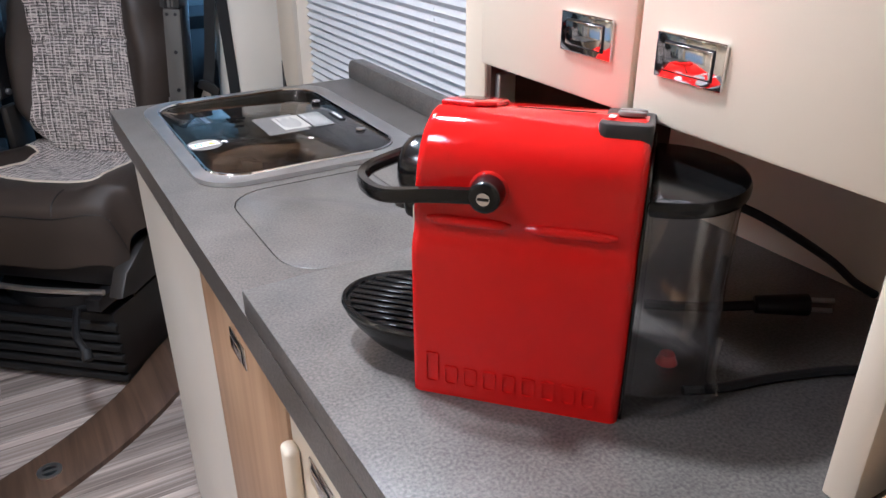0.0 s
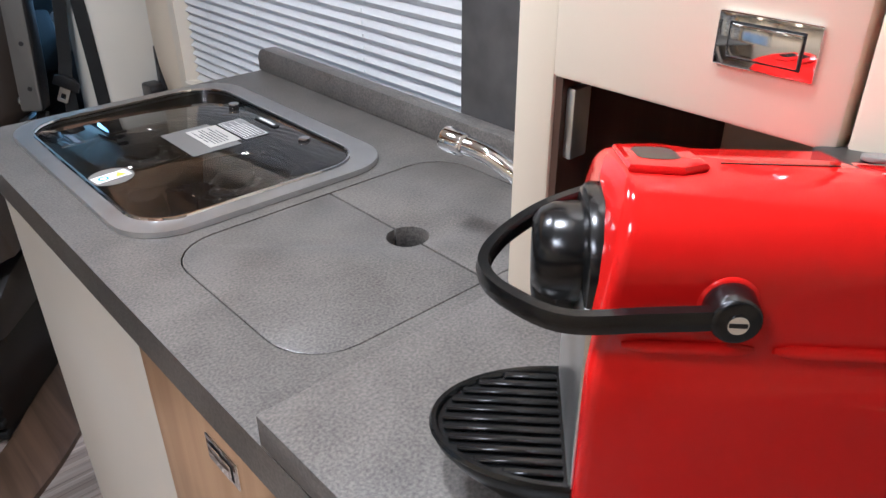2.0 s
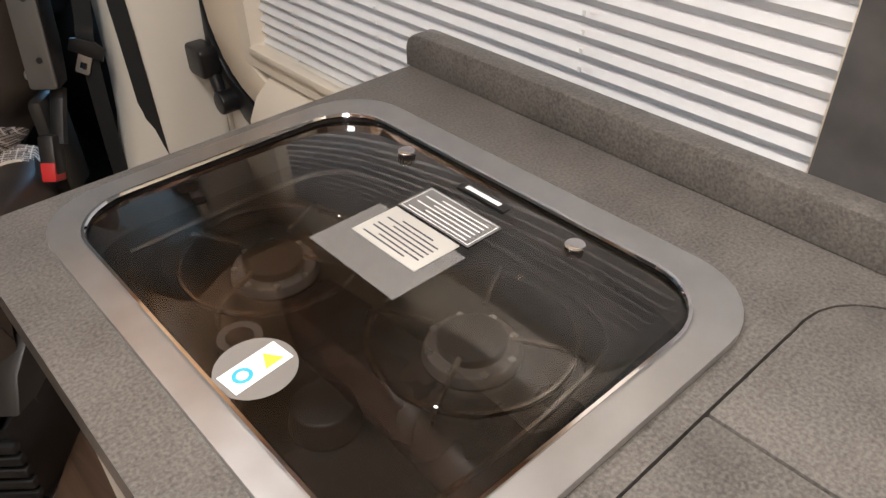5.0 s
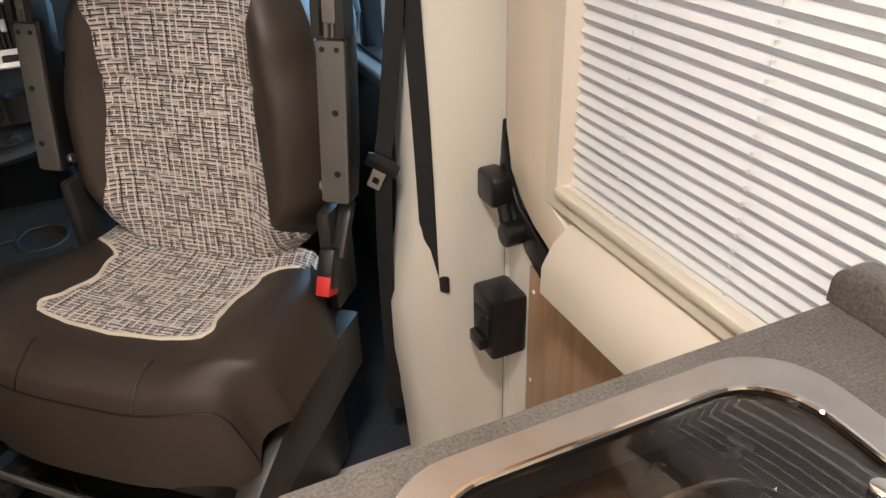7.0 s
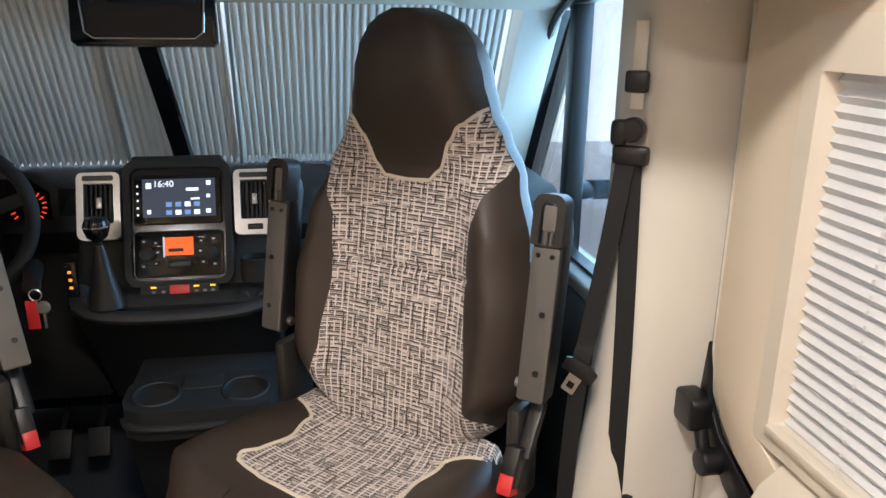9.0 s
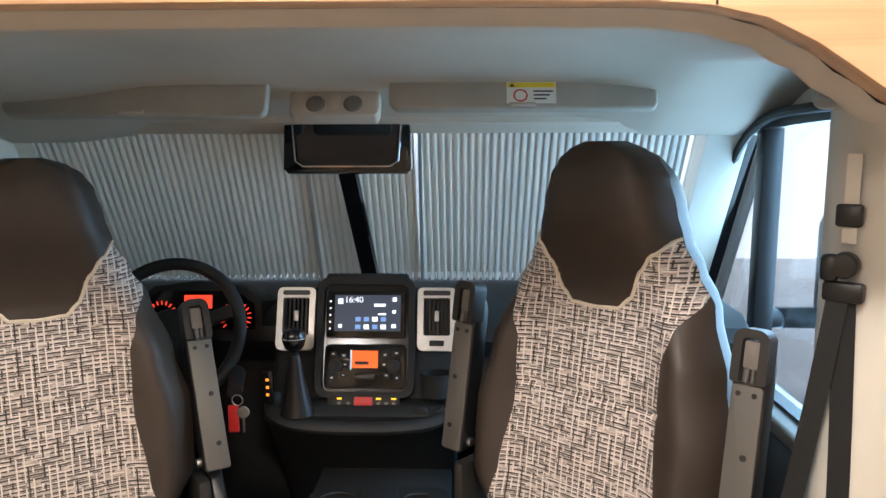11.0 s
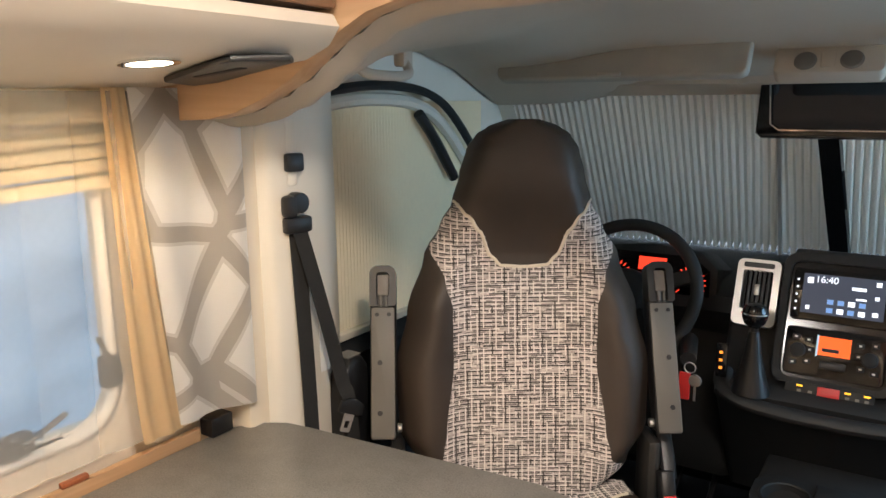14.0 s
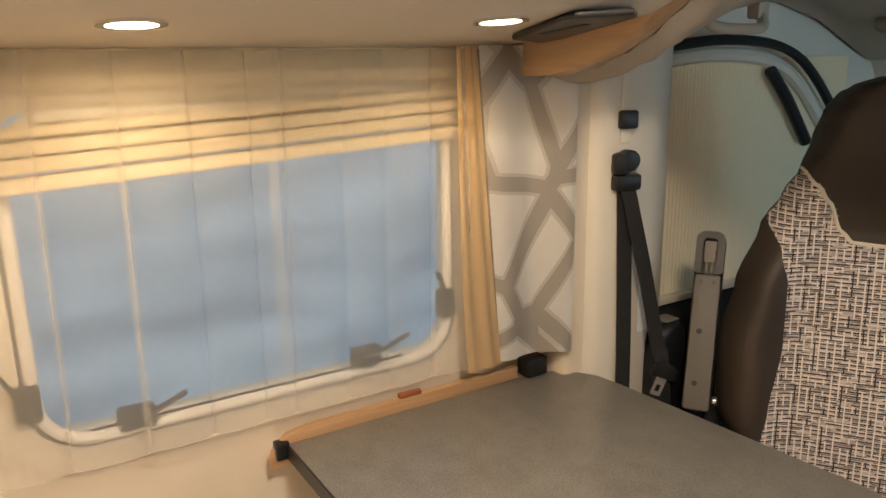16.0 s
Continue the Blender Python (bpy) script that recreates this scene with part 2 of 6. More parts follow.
MACH_BLACK = mat("satin_black", (0.005, 0.005, 0.005), 0.22, vary=0.1, scale=9)
BLACK_GLOSS = mat("gloss_black", (0.008, 0.008, 0.009), 0.12, vary=0.0)
DASH = mat("dash_plastic", (0.013, 0.0135, 0.0145), 0.66, vary=0.15, scale=7, bump=0.25, bscale=700)
GREY = mat("grey_plastic", (0.17, 0.155, 0.14), 0.5, vary=0.08, scale=10, bump=0.1, bscale=800)
SILVER = mat("silver_paint", (0.62, 0.60, 0.57), 0.32, 0.6, vary=0.04)
STEEL = mat("brushed_steel", (0.74, 0.73, 0.71), 0.32, 1.0, vary=0.05, scale=40, bump=0.03)
HOB_STEEL = mat("satin_steel", (0.62, 0.62, 0.62), 0.36, 1.0, vary=0.05, scale=40, bump=0.03)
CHROME = mat("chrome", (0.85, 0.85, 0.86), 0.06, 1.0, vary=0.0)
RED = mat("gloss_red", (0.57, 0.007, 0.004), 0.07, vary=0.0)
RED.node_tree.nodes["Principled BSDF"].inputs["Specular IOR Level"].default_value = 0.36
RED_PLAIN = mat("red_plastic", (0.60, 0.03, 0.03), 0.4, vary=0.05)
CLEAR = glass("clear_plastic", (0.985, 0.985, 0.985), 0.02, 1.65, 0.004, (0.10, 0.10, 0.11))
LIDGLASS = glass("smoked_glass", (0.66, 0.65, 0.64), 0.01, 1.75, 0.0)
WINDOW = glass("acrylic_window", (0.80, 0.84, 0.88), 0.02, 1.3, 0.0)
BELT = mat("black_webbing", (0.012, 0.012, 0.012), 0.8, vary=0.2, scale=90, bump=0.3, bscale=900)
RUBBER = mat("black_rubber", (0.010, 0.010, 0.010), 0.6, vary=0.1)
PAPER = mat("white_paper", (0.80, 0.80, 0.78), 0.6, vary=0.02)
CARD = mat("glazed_card", (0.46, 0.44, 0.40), 0.5, vary=0.04)
VISOR = mat("visor_fabric", (0.37, 0.345, 0.30), 0.8, vary=0.06, scale=12, bump=0.2, bscale=900)
INK = mat("dark_print", (0.04, 0.04, 0.05), 0.6, vary=0.0)
CARPET = mat("grey_carpet", (0.03, 0.033, 0.04), 0.95, vary=0.35, scale=160, bump=0.6, bscale=500)

# ---- mesh helpers ----


def box(x0, x1, y0, y1, z0, z1, bevel=0.0, seg=2):
    bm = bmesh.new()
    bmesh.ops.create_cube(bm, size=1.0)
    for v in bm.verts:
        v.co = Vector((x0 + (v.co.x + 0.5) * (x1 - x0), y0 + (v.co.y + 0.5) * (y1 - y0), z0 + (v.co.z + 0.5) * (z1 - z0)))
    if bevel:
        bmesh.ops.bevel(bm, geom=bm.edges[:], offset=bevel, segments=seg, profile=0.5, affect="EDGES")
    return bm


def cyl(p, q, r, r2=None, n=24, bevel=0.0):
    """A rod or cone from p to q."""
    p, q = Vector(p), Vector(q)
    bm = bmesh.new()
    bmesh.ops.create_cone(bm, cap_ends=True, segments=n, radius1=r, radius2=r if r2 is None else r2, depth=(q - p).length)
    if bevel:
        caps = [e for e in bm.edges if abs(e.verts[0].co.z - e.verts[1].co.z) < 1e-6]
        bmesh.ops.bevel(bm, geom=caps, offset=bevel, segments=3, profile=0.5, affect="EDGES")
    turn = (q - p).to_track_quat("Z", "Y").to_matrix().to_4x4()
    bmesh.ops.transform(bm, matrix=Matrix.Translation((p + q) / 2) @ turn, verts=bm.verts)
    return bm


def smooth_path(pts, n=6, closed=False):
    """Points along a smooth curve through pts."""
    P = [Vector(p) for p in pts]
    out, m = [], len(P)
    for i in range(m if closed else m - 1):
        a, b, c, d = (P[(i + k) % m] if closed else P[min(max(i + k, 0), m - 1)] for k in (-1, 0, 1, 2))
        for j in range(n):
            t = j / n
            out.append(0.5 * (2 * b + (c - a) * t + (2 * a - 5 * b + 4 * c - d) * t * t + (3 * b - a - 3 * c + d) * t ** 3))
    if not closed:
        out.append(P[-1])
    return out


def sweep(path, section, closed=False, up=Vector((0, 0, 1)), scale=None):
    """A section of (side, up) points swept along a path."""
    bm, rings, n = bmesh.new(), [], len(path)
    for i, p in enumerate(path):
        p = Vector(p)
        a = Vector(path[(i - 1) % n] if closed else path[max(i - 1, 0)])
        c = Vector(path[(i + 1) % n] if closed else path[min(i + 1, n - 1)])
        t = (c - a).normalized()
        s = t.cross(up)
        s = s.normalized() if s.length > 1e-4 else Vector((1, 0, 0))
        u = s.cross(t).normalized()
        k = scale[i] if scale else 1.0
        rings.append([bm.verts.new(p + s * x * k + u * y * k) for x, y in section])
    m = len(section)
    for i in range(n if closed else n - 1):
        r, q = rings[i], rings[(i + 1) % n]
        for j in range(m):
            bm.faces.new((r[j], r[(j + 1) % m], q[(j + 1) % m], q[j]))
    if not closed:
        bm.faces.new(rings[0][::-1])
        bm.faces.new(rings[-1])
    bmesh.ops.recalc_face_normals(bm, faces=bm.faces)
    return bm


def ring_section(r, n=8, flat=1.0):
    return [(r * math.cos(2 * math.pi * k / n), r * flat * math.sin(2 * math.pi * k / n)) for k in range(n)]


def tube(pts, r, n=8, smooth=6, closed=False, flat=1.0):
    return sweep(smooth_path(pts, smooth, closed) if smooth else [Vector(p) for p in pts], ring_section(r, n, flat), closed)


def prism(outline, lo, hi, axis=2, bevel=0.0, seg=2):
    """An outline of 2D points (in the two other axes, in order) pulled along an axis."""
    bm = bmesh.new()

    def at(p, h):
        c = [0, 0, 0]
        o = [k for k in range(3) if k != axis]
        c[o[0]], c[o[1]], c[axis] = p[0], p[1], h
        return bm.verts.new(c)

    a, b = [at(p, lo) for p in outline], [at(p, hi) for p in outline]
    n = len(outline)
    fa, fb = bm.faces.new(a), bm.faces.new(b[::-1])
    for i in range(n):
        bm.faces.new((a[i], b[i], b[(i + 1) % n], a[(i + 1) % n]))
    bmesh.ops.recalc_face_normals(bm, faces=bm.faces)
    if bevel:
        bmesh.ops.bevel(bm, geom=list({e for f in (fa, fb) for e in f.edges}), offset=bevel, segments=seg, profile=0.5, affect="EDGES")
    return bm


def rounded(x0, x1, y0, y1, r, n=6):
    """The outline of a rectangle with round corners; r: one radius or four (x0y0, x1y0, x1y1, x0y1)."""
    rs = r if isinstance(r, (tuple, list)) else (r,) * 4
    out = []
    for (cx, cy, a0), q in zip(((x0, y0, 180), (x1, y0, 270), (x1, y1, 0), (x0, y1, 90)), rs):
        sx, sy = (1 if cx == x0 else -1), (1 if cy == y0 else -1)
        for k in range(n + 1):
            a = radians(a0 + 90 * k / n)
            out.append((cx + sx * q + q * math.cos(a), cy + sy * q + q * math.sin(a)))
    return out


def plate_with_hole(outer, inner, lo, hi, axis=2):
    """A frame: two outlines with the same count of points, pulled along an axis."""
    bm = bmesh.new()

    def at(p, h):
        c = [0, 0, 0]
        o = [k for k in range(3) if k != axis]
        c[o[0]], c[o[1]], c[axis] = p[0], p[1], h
        return bm.verts.new(c)

    n = len(outer)
    ol, oh, il, ih = ([at(p, h) for p in q] for q, h in ((outer, lo), (outer, hi), (inner, lo), (inner, hi)))
    for i in range(n):
        j = (i + 1) % n
        for a, b in ((ol, oh), (oh, ih), (ih, il), (il, ol)):
            bm.faces.new((a[i], a[j], b[j], b[i]))
    bmesh.ops.recalc_face_normals(bm, faces=bm.faces)
    return bm


def loft(rings, caps=True):
    bm = bmesh.new()
    rows = [[bm.verts.new(p) for p in r] for r in rings]
    m = len(rows[0])
    for r, q in zip(rows, rows[1:]):
        for j in range(m):
            bm.faces.new((r[j], r[(j + 1) % m], q[(j + 1) % m], q[j]))
    if caps:
        bm.faces.new(rows[0][::-1])
        bm.faces.new(rows[-1])
    bmesh.ops.recalc_face_normals(bm, faces=bm.faces)
    return bm


def merge(*bms):
    """Several bmeshes as one."""
    out = bmesh.new()
    for b in bms:
        me = bpy.data.meshes.new("join")
        b.to_mesh(me)
        b.free()
        out.from_mesh(me)
        bpy.data.meshes.remove(me)
    return out


def moved(bm, m):
    bmesh.ops.transform(bm, matrix=m, verts=bm.verts)
    return bm


def part(name, bm, material, parent=None, label="", soft=True):
    me = bpy.data.meshes.new(name)
    bm.to_mesh(me)
    bm.free()
    me.materials.append(material)
    if soft:
        me.shade_smooth()
        me.set_sharp_from_angle(angle=radians(38))
    ob = new(name, me)
    if parent:
        ob.parent = parent
    if label:
        ob["label"] = label
    return ob


def thing(name, m, label, category, group=""):
    ob = new(name)
    ob.empty_display_size = 0.05
    ob.matrix_basis = m
    return tagged(ob, label, category, group)


def structure(name, bm, material, label="", category=""):
    return tagged(part(name, bm, material), label, category, kind="structure")


def wall_x(name, x0, x1, y0, y1, z0, z1, holes, material, label):
    """A wall across x with rectangular openings (y0, y1, z0, z1)."""
    ys = sorted({y0, y1, *[h[k] for h in holes for k in (0, 1)]})
    zs = sorted({z0, z1, *[h[k] for h in holes for k in (2, 3)]})
    bms = []
    for a, b in zip(ys, ys[1:]):
        for c, d in zip(zs, zs[1:]):
            if not any(h[0] <= (a + b) / 2 <= h[1] and h[2] <= (c + d) / 2 <= h[3] for h in holes):
                bms.append(box(x0, x1, a, b, c, d))
    return structure(name, merge(*bms), material, label, "wall")

# ---- structure ----
RW, LW, MID, ROOF = 0.60, -1.33, -0.38, 1.92  # inner faces of the side walls, the middle, the ceiling
structure("floor", box(-1.5, 0.8, -1.7, 3.3, -0.06, -0.006), CARPET, "dark grey carpeted cab floor", "floor")
structure("ceiling", box(-1.45, 0.75, -1.7, 1.45, ROOF, ROOF + 0.05), WHITE, "plain white ceiling panel over the living area", "ceiling")
structure("wall_back", box(-1.45, 0.75, -1.75, -1.7, 0, ROOF), CREAM, "plain cream rear wall of the van", "wall")
wall_x("wall_left", LW - 0.08, LW, -1.7, 1.30, 0, ROOF, [(0.40, 1.13, 0.80, 1.26)], CREAM_PLASTIC, "cream side wall with the dinette window")
wall_x("wall_right", RW, RW + 0.08, -1.7, 1.45, 0, ROOF, [(0.36, 1.33, 0.74, 1.30)], CREAM_PLASTIC, "cream side wall with the kitchen window")


def piecewise(x, pts):
    for (a, p), (b, q) in zip(pts, pts[1:]):
        if x <= b:
            t = max(0.0, (x - a) / (b - a))
            t = t * t * (3 - 2 * t)
            return p + (q - p) * t
    return pts[-1][1]


# ---- seats ----
BACK_W = [(0, 0.17), (0.06, 0.215), (0.15, 0.252), (0.28, 0.256), (0.40, 0.232), (0.52, 0.197), (0.58, 0.166), (0.64, 0.138), (0.70, 0.124), (0.75, 0.112), (0.782, 0.094), (0.803, 0.068), (0.816, 0.03)]
BACK_XB = [(0, 0.17), (0.05, 0.205), (0.10, 0.165), (0.16, 0.156), (0.30, 0.141), (0.42, 0.142), (0.48, 0.156), (0.54, 0.186), (0.60, 0.168), (0.64, 0.138), (0.70, 0.124), (0.816, 0.02)]


def notch(x):
    """Lower edge of the leather headrest across the backrest."""
    a = abs(x)
    return piecewise(a, [(0, 0.503), (0.045, 0.506), (0.064, 0.525), (0.090, 0.585), (0.108, 0.614), (0.138, 0.642)])


def back_front(x, h):
    """Depth of the backrest's front at a place (forward is minus)."""
    w = piecewise(h, BACK_W)
    a = min(1.0, abs(x) / max(w, 0.001))
    lean = 0.10 * h + 0.05 * h * h - 0.22 * max(0.0, h - 0.53)
    body = -0.045 * (1 - a ** 6)
    bolster = -0.045 * math.exp(-((a - 0.78) / 0.20) ** 2) * piecewise(h, [(0, 0.2), (0.12, 1), (0.42, 1), (0.58, 0.1), (0.9, 0)])
    head = -0.03 * math.exp(-((h - 0.70) / 0.10) ** 2) * (1 - a ** 4)
    lumbar = -0.004 * math.exp(-((h - 0.20) / 0.13) ** 2)
    seam = 0.006 * math.exp(-((h - 0.335) / 0.006) ** 2) * (1 if abs(x) < 0.145 else 0)
    return lean + body + bolster + head + lumbar + seam


def grid_mesh(rows, keep, flip=False):
    """The faces of a grid of points that keep(i, j) picks, with their u, v kept."""
    bm = bmesh.new()
    uv = bm.loops.layers.uv.new("uv")
    made = {}

    def vert(i, j):
        if (i, j) not in made:
            made[i, j] = bm.verts.new(rows[i][j][0])
        return made[i, j]

    for i in range(len(rows) - 1):
        for j in range(len(rows[0]) - 1):
            if keep(i, j):
                ids = [(i, j), (i, j + 1), (i + 1, j + 1), (i + 1, j)]
                f = bm.faces.new([vert(*k) for k in ids])
                for lp, k in zip(f.loops, ids):
                    lp[uv].uv = rows[k[0]][k[1]][1]
    bmesh.ops.remove_doubles(bm, verts=bm.verts, dist=1e-5)
    bmesh.ops.recalc_face_normals(bm, faces=bm.faces)
    return bm


def make_seat(m, label, head_side, arm_lean):
    seat = thing("cab_seat", m, label, "seat", "swivelled cab seats")
    J, UP = Vector((0, 0.20, 0.54)), 0.94
    # backrest: rows up, columns from one edge over the front to the other
    rows, cols, N1, N2 = [], [], 12, 44
    hs = [0.816 * k / 120 for k in range(121)]
    for h in hs:
        w, xb = piecewise(h, BACK_W), min(piecewise(h, BACK_XB), piecewise(h, BACK_W))
        xs = [-w + (w - xb) * k / N1 for k in range(N1)] + [-xb + 2 * xb * k / N2 for k in range(N2)] + [xb + (w - xb) * k / N1 for k in range(N1 + 1)]
        rows.append([(J + Vector((x, back_front(x, h), h * UP)), (x, h)) for x in xs])
        cols.append(xs)

    def is_head(i, j):
        return (hs[i] + hs[i + 1]) / 2 > notch((cols[i][j] + cols[i][j + 1]) / 2)

    part("back_cloth", grid_mesh(rows, lambda i, j: N1 <= j < N1 + N2 and not is_head(i, j)), TWEED, seat, "black and cream woven tweed cloth")
    part("headrest", grid_mesh(rows, is_head), LEATHER, seat, "smooth dark brown leather headrest")
    for side in (0, 1):
        lo, hi = (0, N1) if side == 0 else (N1 + N2, 2 * N1 + N2)
        part("side_bolster", grid_mesh(rows, lambda i, j: lo <= j < hi and not is_head(i, j)), LEATHER, seat, "dark brown leather bolster")
    # rear shell and rolled rims
    rings = []
    for h in hs[::4]:
        w = piecewise(h, BACK_W)
        y = back_front(w, h)
        d = 0.11 * min(1.0, (0.83 - h) / 0.10)
        ring = []
        for k in range(25):
            a = math.pi * k / 24
            ring.append((J + Vector((w * math.cos(a) * (1 + 0.03 * math.sin(a)), y + d * math.sin(a) ** 0.7, h * UP)), (0, 0)))
        rings.append(ring)
    part("back_shell", grid_mesh(rings, lambda i, j: True), head_side, seat, "leather rear cover")
    # piping round the headrest
    pts = []
    for k in range(49):
        x = -0.137 + 0.274 * k / 48
        h = notch(x)
        pts.append(J + Vector((x, back_front(x, h) - 0.001, h * UP)))
    part("piping", sweep(pts, ring_section(0.0034, 6), up=Vector((0, -1, 0))), PIPING, seat, "thin cream piping")
    # seat cushion: a rounded pad with cloth in the middle
    D, rows, ts = 0.44, [], []
    NS, NC = 52, 60

    def cushion(u, v):
        """u from -1 to 1 across, v from 0 (back) to 1 (front) and over the nose."""
        w = piecewise(min(v, 1), [(0, 0.24), (0.3, 0.288), (0.75, 0.30), (1.0, 0.262)])
        a = abs(u)
        y = 0.19 - D * (min(v, 0.665) + 0.62 * max(0.0, min(v, 1.0) - 0.665))
        z = 0.552 - 0.012 * v - 0.02 * math.exp(-((v - 0.25) / 0.25) ** 2)
        z += 0.030 * math.exp(-((a - 0.72) / 0.2) ** 2) * piecewise(v, [(0, 0.3), (0.35, 1), (0.8, 0.8), (1, 0.4)])
        z -= 0.10 * max(0.0, a - 0.86) ** 1.6 / 0.14 ** 1.6
        x = u * w * (1 + 0.03 * max(0.0, a - 0.9))
        nose = max(0.0, v - 0.80) / 0.20
        z -= 0.024 * nose ** 2
        if v > 1:
            k = v - 1
            y -= 0.026 * math.sin(min(1, k / 0.25) * math.pi / 2)
            z -= 0.058 * (1 - math.cos(min(1, k / 0.25) * math.pi / 2))
        y += 0.05 * a ** 3 * max(0.0, min(1.0, (v - 0.6) / 0.4))
        return Vector((x, y, z))

    vs = [1.25 * k / NS for k in range(NS + 1)]
    us = [-1 + 2 * k / NC for k in range(NC + 1)]
    rows = [[(cushion(u, v), (u * 0.26, v * 0.5)) for u in us] for v in vs]

    def edge(v):
        """Half width of the cloth on the cushion."""
        return piecewise(v, [(0, 0.93), (0.08, 0.88), (0.20, 0.53), (0.36, 0.47), (0.50, 0.49), (0.58, 0.53), (0.615, 0.50), (0.64, 0.30), (0.66, 0.0), (1.3, 0.0)])

    def on_cloth(i, j):
        return abs(us[j] + us[j + 1]) / 2 < edge((vs[i] + vs[i + 1]) / 2)

    part("seat_cloth", grid_mesh(rows, on_cloth), TWEED, seat, "black and cream woven tweed cloth")
    part("seat_cushion", grid_mesh(rows, lambda i, j: not on_cloth(i, j)), LEATHER, seat, "dark brown leather cushion with stitched seams")
    pts = []
    for k in range(61):
        v = 0.12 + 0.54 * k / 60
        pts.append((edge(v), v))
    line = [cushion(-u, v) + Vector((0, 0, 0.001)) for u, v in pts] + [cushion(u, v) + Vector((0, 0, 0.001)) for u, v in pts[::-1]]
    part("piping", sweep(line, ring_section(0.0036, 6)), PIPING, seat, "thin cream piping")
    for x in (-0.105, 0.105):
        seam = [cushion(x / 0.26 * (1 - 0.12 * (1 - (v - 0.8) / 0.3)), v) + Vector((0, -0.0003, 0.0006)) for v in [0.80 + 0.03 * k for k in range(10)]]
        part("seam", sweep(seam, ring_section(0.0016, 5)), BLACK, seat, "stitched seam in the leather")
    rim = [cushion(-1 + 2 * k / 40, 1.07) + Vector((0, -0.001, 0)) for k in range(41)]
    part("seam", sweep(rim, ring_section(0.0014, 5)), BLACK, seat, "stitched seam in the leather")
    # plastic side covers and under-frame
    for sx in (-1, 1):
        prof = [(0.20, 0.30), (0.20, 0.42), (0.05, 0.43), (-0.10, 0.40), (-0.20, 0.355), (-0.235, 0.30), (-0.18, 0.285), (0.02, 0.29)]
        a, b = (0.235, 0.275) if sx > 0 else (-0.275, -0.235)
        part("side_cover", prism(prof, a, b, 0, 0.006), ARM_DARK, seat, "dark grey plastic side cover")
        part("slide_rail", box(sx * 0.19 - 0.02, sx * 0.19 + 0.02, -0.24, 0.24, 0.255, 0.29, 0.004), BLACK, seat)
    part("under_frame", box(-0.23, 0.23, -0.17, 0.20, 0.29, 0.385, 0.01), BLACK, seat)
    part("front_bar", tube([(-0.21, -0.215, 0.30), (0, -0.225, 0.296), (0.21, -0.215, 0.30)], 0.008), STEEL, seat, "bare steel release bar")
    part("swivel_plate", cyl((0, 0, 0.225), (0, 0, 0.255), 0.2, n=40), BLACK, seat)
    part("console", prism([(-0.21, -0.20), (0.21, -0.20), (0.21, 0.22), (-0.21, 0.22)], 0.0, 0.225, 2, 0.015), BLACK, seat, "black seat console")
    for k in range(6):
        z = 0.02 + 0.032 * k
        part("cover_rib", box(-0.222, 0.222, -0.218, -0.198, z, z + 0.022, 0.006), RUBBER, seat)
    part("lever", tube([(0.16, -0.26, 0.27), (0.20, -0.33, 0.25), (0.24, -0.36, 0.22)], 0.009), BLACK, seat)
    part("lever_knob", cyl((0.235, -0.355, 0.225), (0.25, -0.37, 0.205), 0.013, bevel=0.003), RUBBER, seat)
    # armrests, folded up and leaning back with the backrest
    for sx in (-1, 1):
        A = Matrix.Translation((sx * 0.280, 0.167, 0.778)) @ Matrix.Rotation(radians(arm_lean), 4, "X") @ Matrix.Translation((0, 0, -0.05))
        prof = [(0.0, -0.052), (0.036, -0.046), (0.046, 0.02), (0.044, 0.24), (0.034, 0.262), (0.004, 0.262), (0.0, 0.235)]
        arm = part("armrest", moved(prism(prof, -0.026, 0.026, 0, 0.007, 3), A), BLACK, seat, "black folded-up armrest")
        part("armrest_plate", moved(prism(rounded(-0.0235, 0.0235, -0.050, 0.212, 0.006), -0.0045, 0.0, 1, 0.0025), A), ARM_GREY, arm, "matt grey plate")
        for dx, dz, q in ((0.006 * sx, 0.0, 0.0052), (0.006 * sx, 0.100, 0.0052), (-0.012, 0.197, 0.0042), (0.012, 0.197, 0.0042)):
            part("screw", moved(cyl((dx, -0.0045, dz), (dx, -0.0062, dz), q, n=14), A), BLACK, arm)
        part("hinge_cap", moved(plate_with_hole(rounded(-0.0265, 0.0265, 0.214, 0.298, (0.006, 0.006, 0.018, 0.018)), rounded(-0.013, 0.013, 0.216, 0.284, (0.003, 0.003, 0.008, 0.008)), -0.010, 0.026, 1), A), ARM_DARK, arm, "dark grey hinge cap with an open slot")
        part("hinge_tongue", moved(prism(rounded(-0.0115, 0.0115, 0.236, 0.280, 0.004), -0.004, 0.016, 1, 0.003), A), GREY, arm)
        part("hinge_pin", moved(cyl((-0.004, -0.004, 0.212), (-0.004, -0.004, 0.236), 0.0045, n=12), A), ARM_GREY, arm)
        part("hinge_pin", moved(cyl((0.006, -0.004, 0.212), (0.006, -0.004, 0.236), 0.003, n=12), A), ARM_GREY, arm)
        part("pivot_bolt", moved(cyl((sx * -0.026, 0.02, -0.030), (sx * -0.036, 0.02, -0.030), 0.009, n=16, bevel=0.002), A), STEEL, arm)
        part("recliner", box(sx * 0.255 - 0.014, sx * 0.255 + 0.014, 0.14, 0.23, 0.46, 0.66, 0.012), ARM_DARK, seat)
    # belt buckle beside the cushion
    part("buckle_stalk", tube([(0.284, 0.185, 0.665), (0.284, 0.155, 0.625), (0.283, 0.13, 0.585)], 0.015, flat=0.6), BLACK, seat)
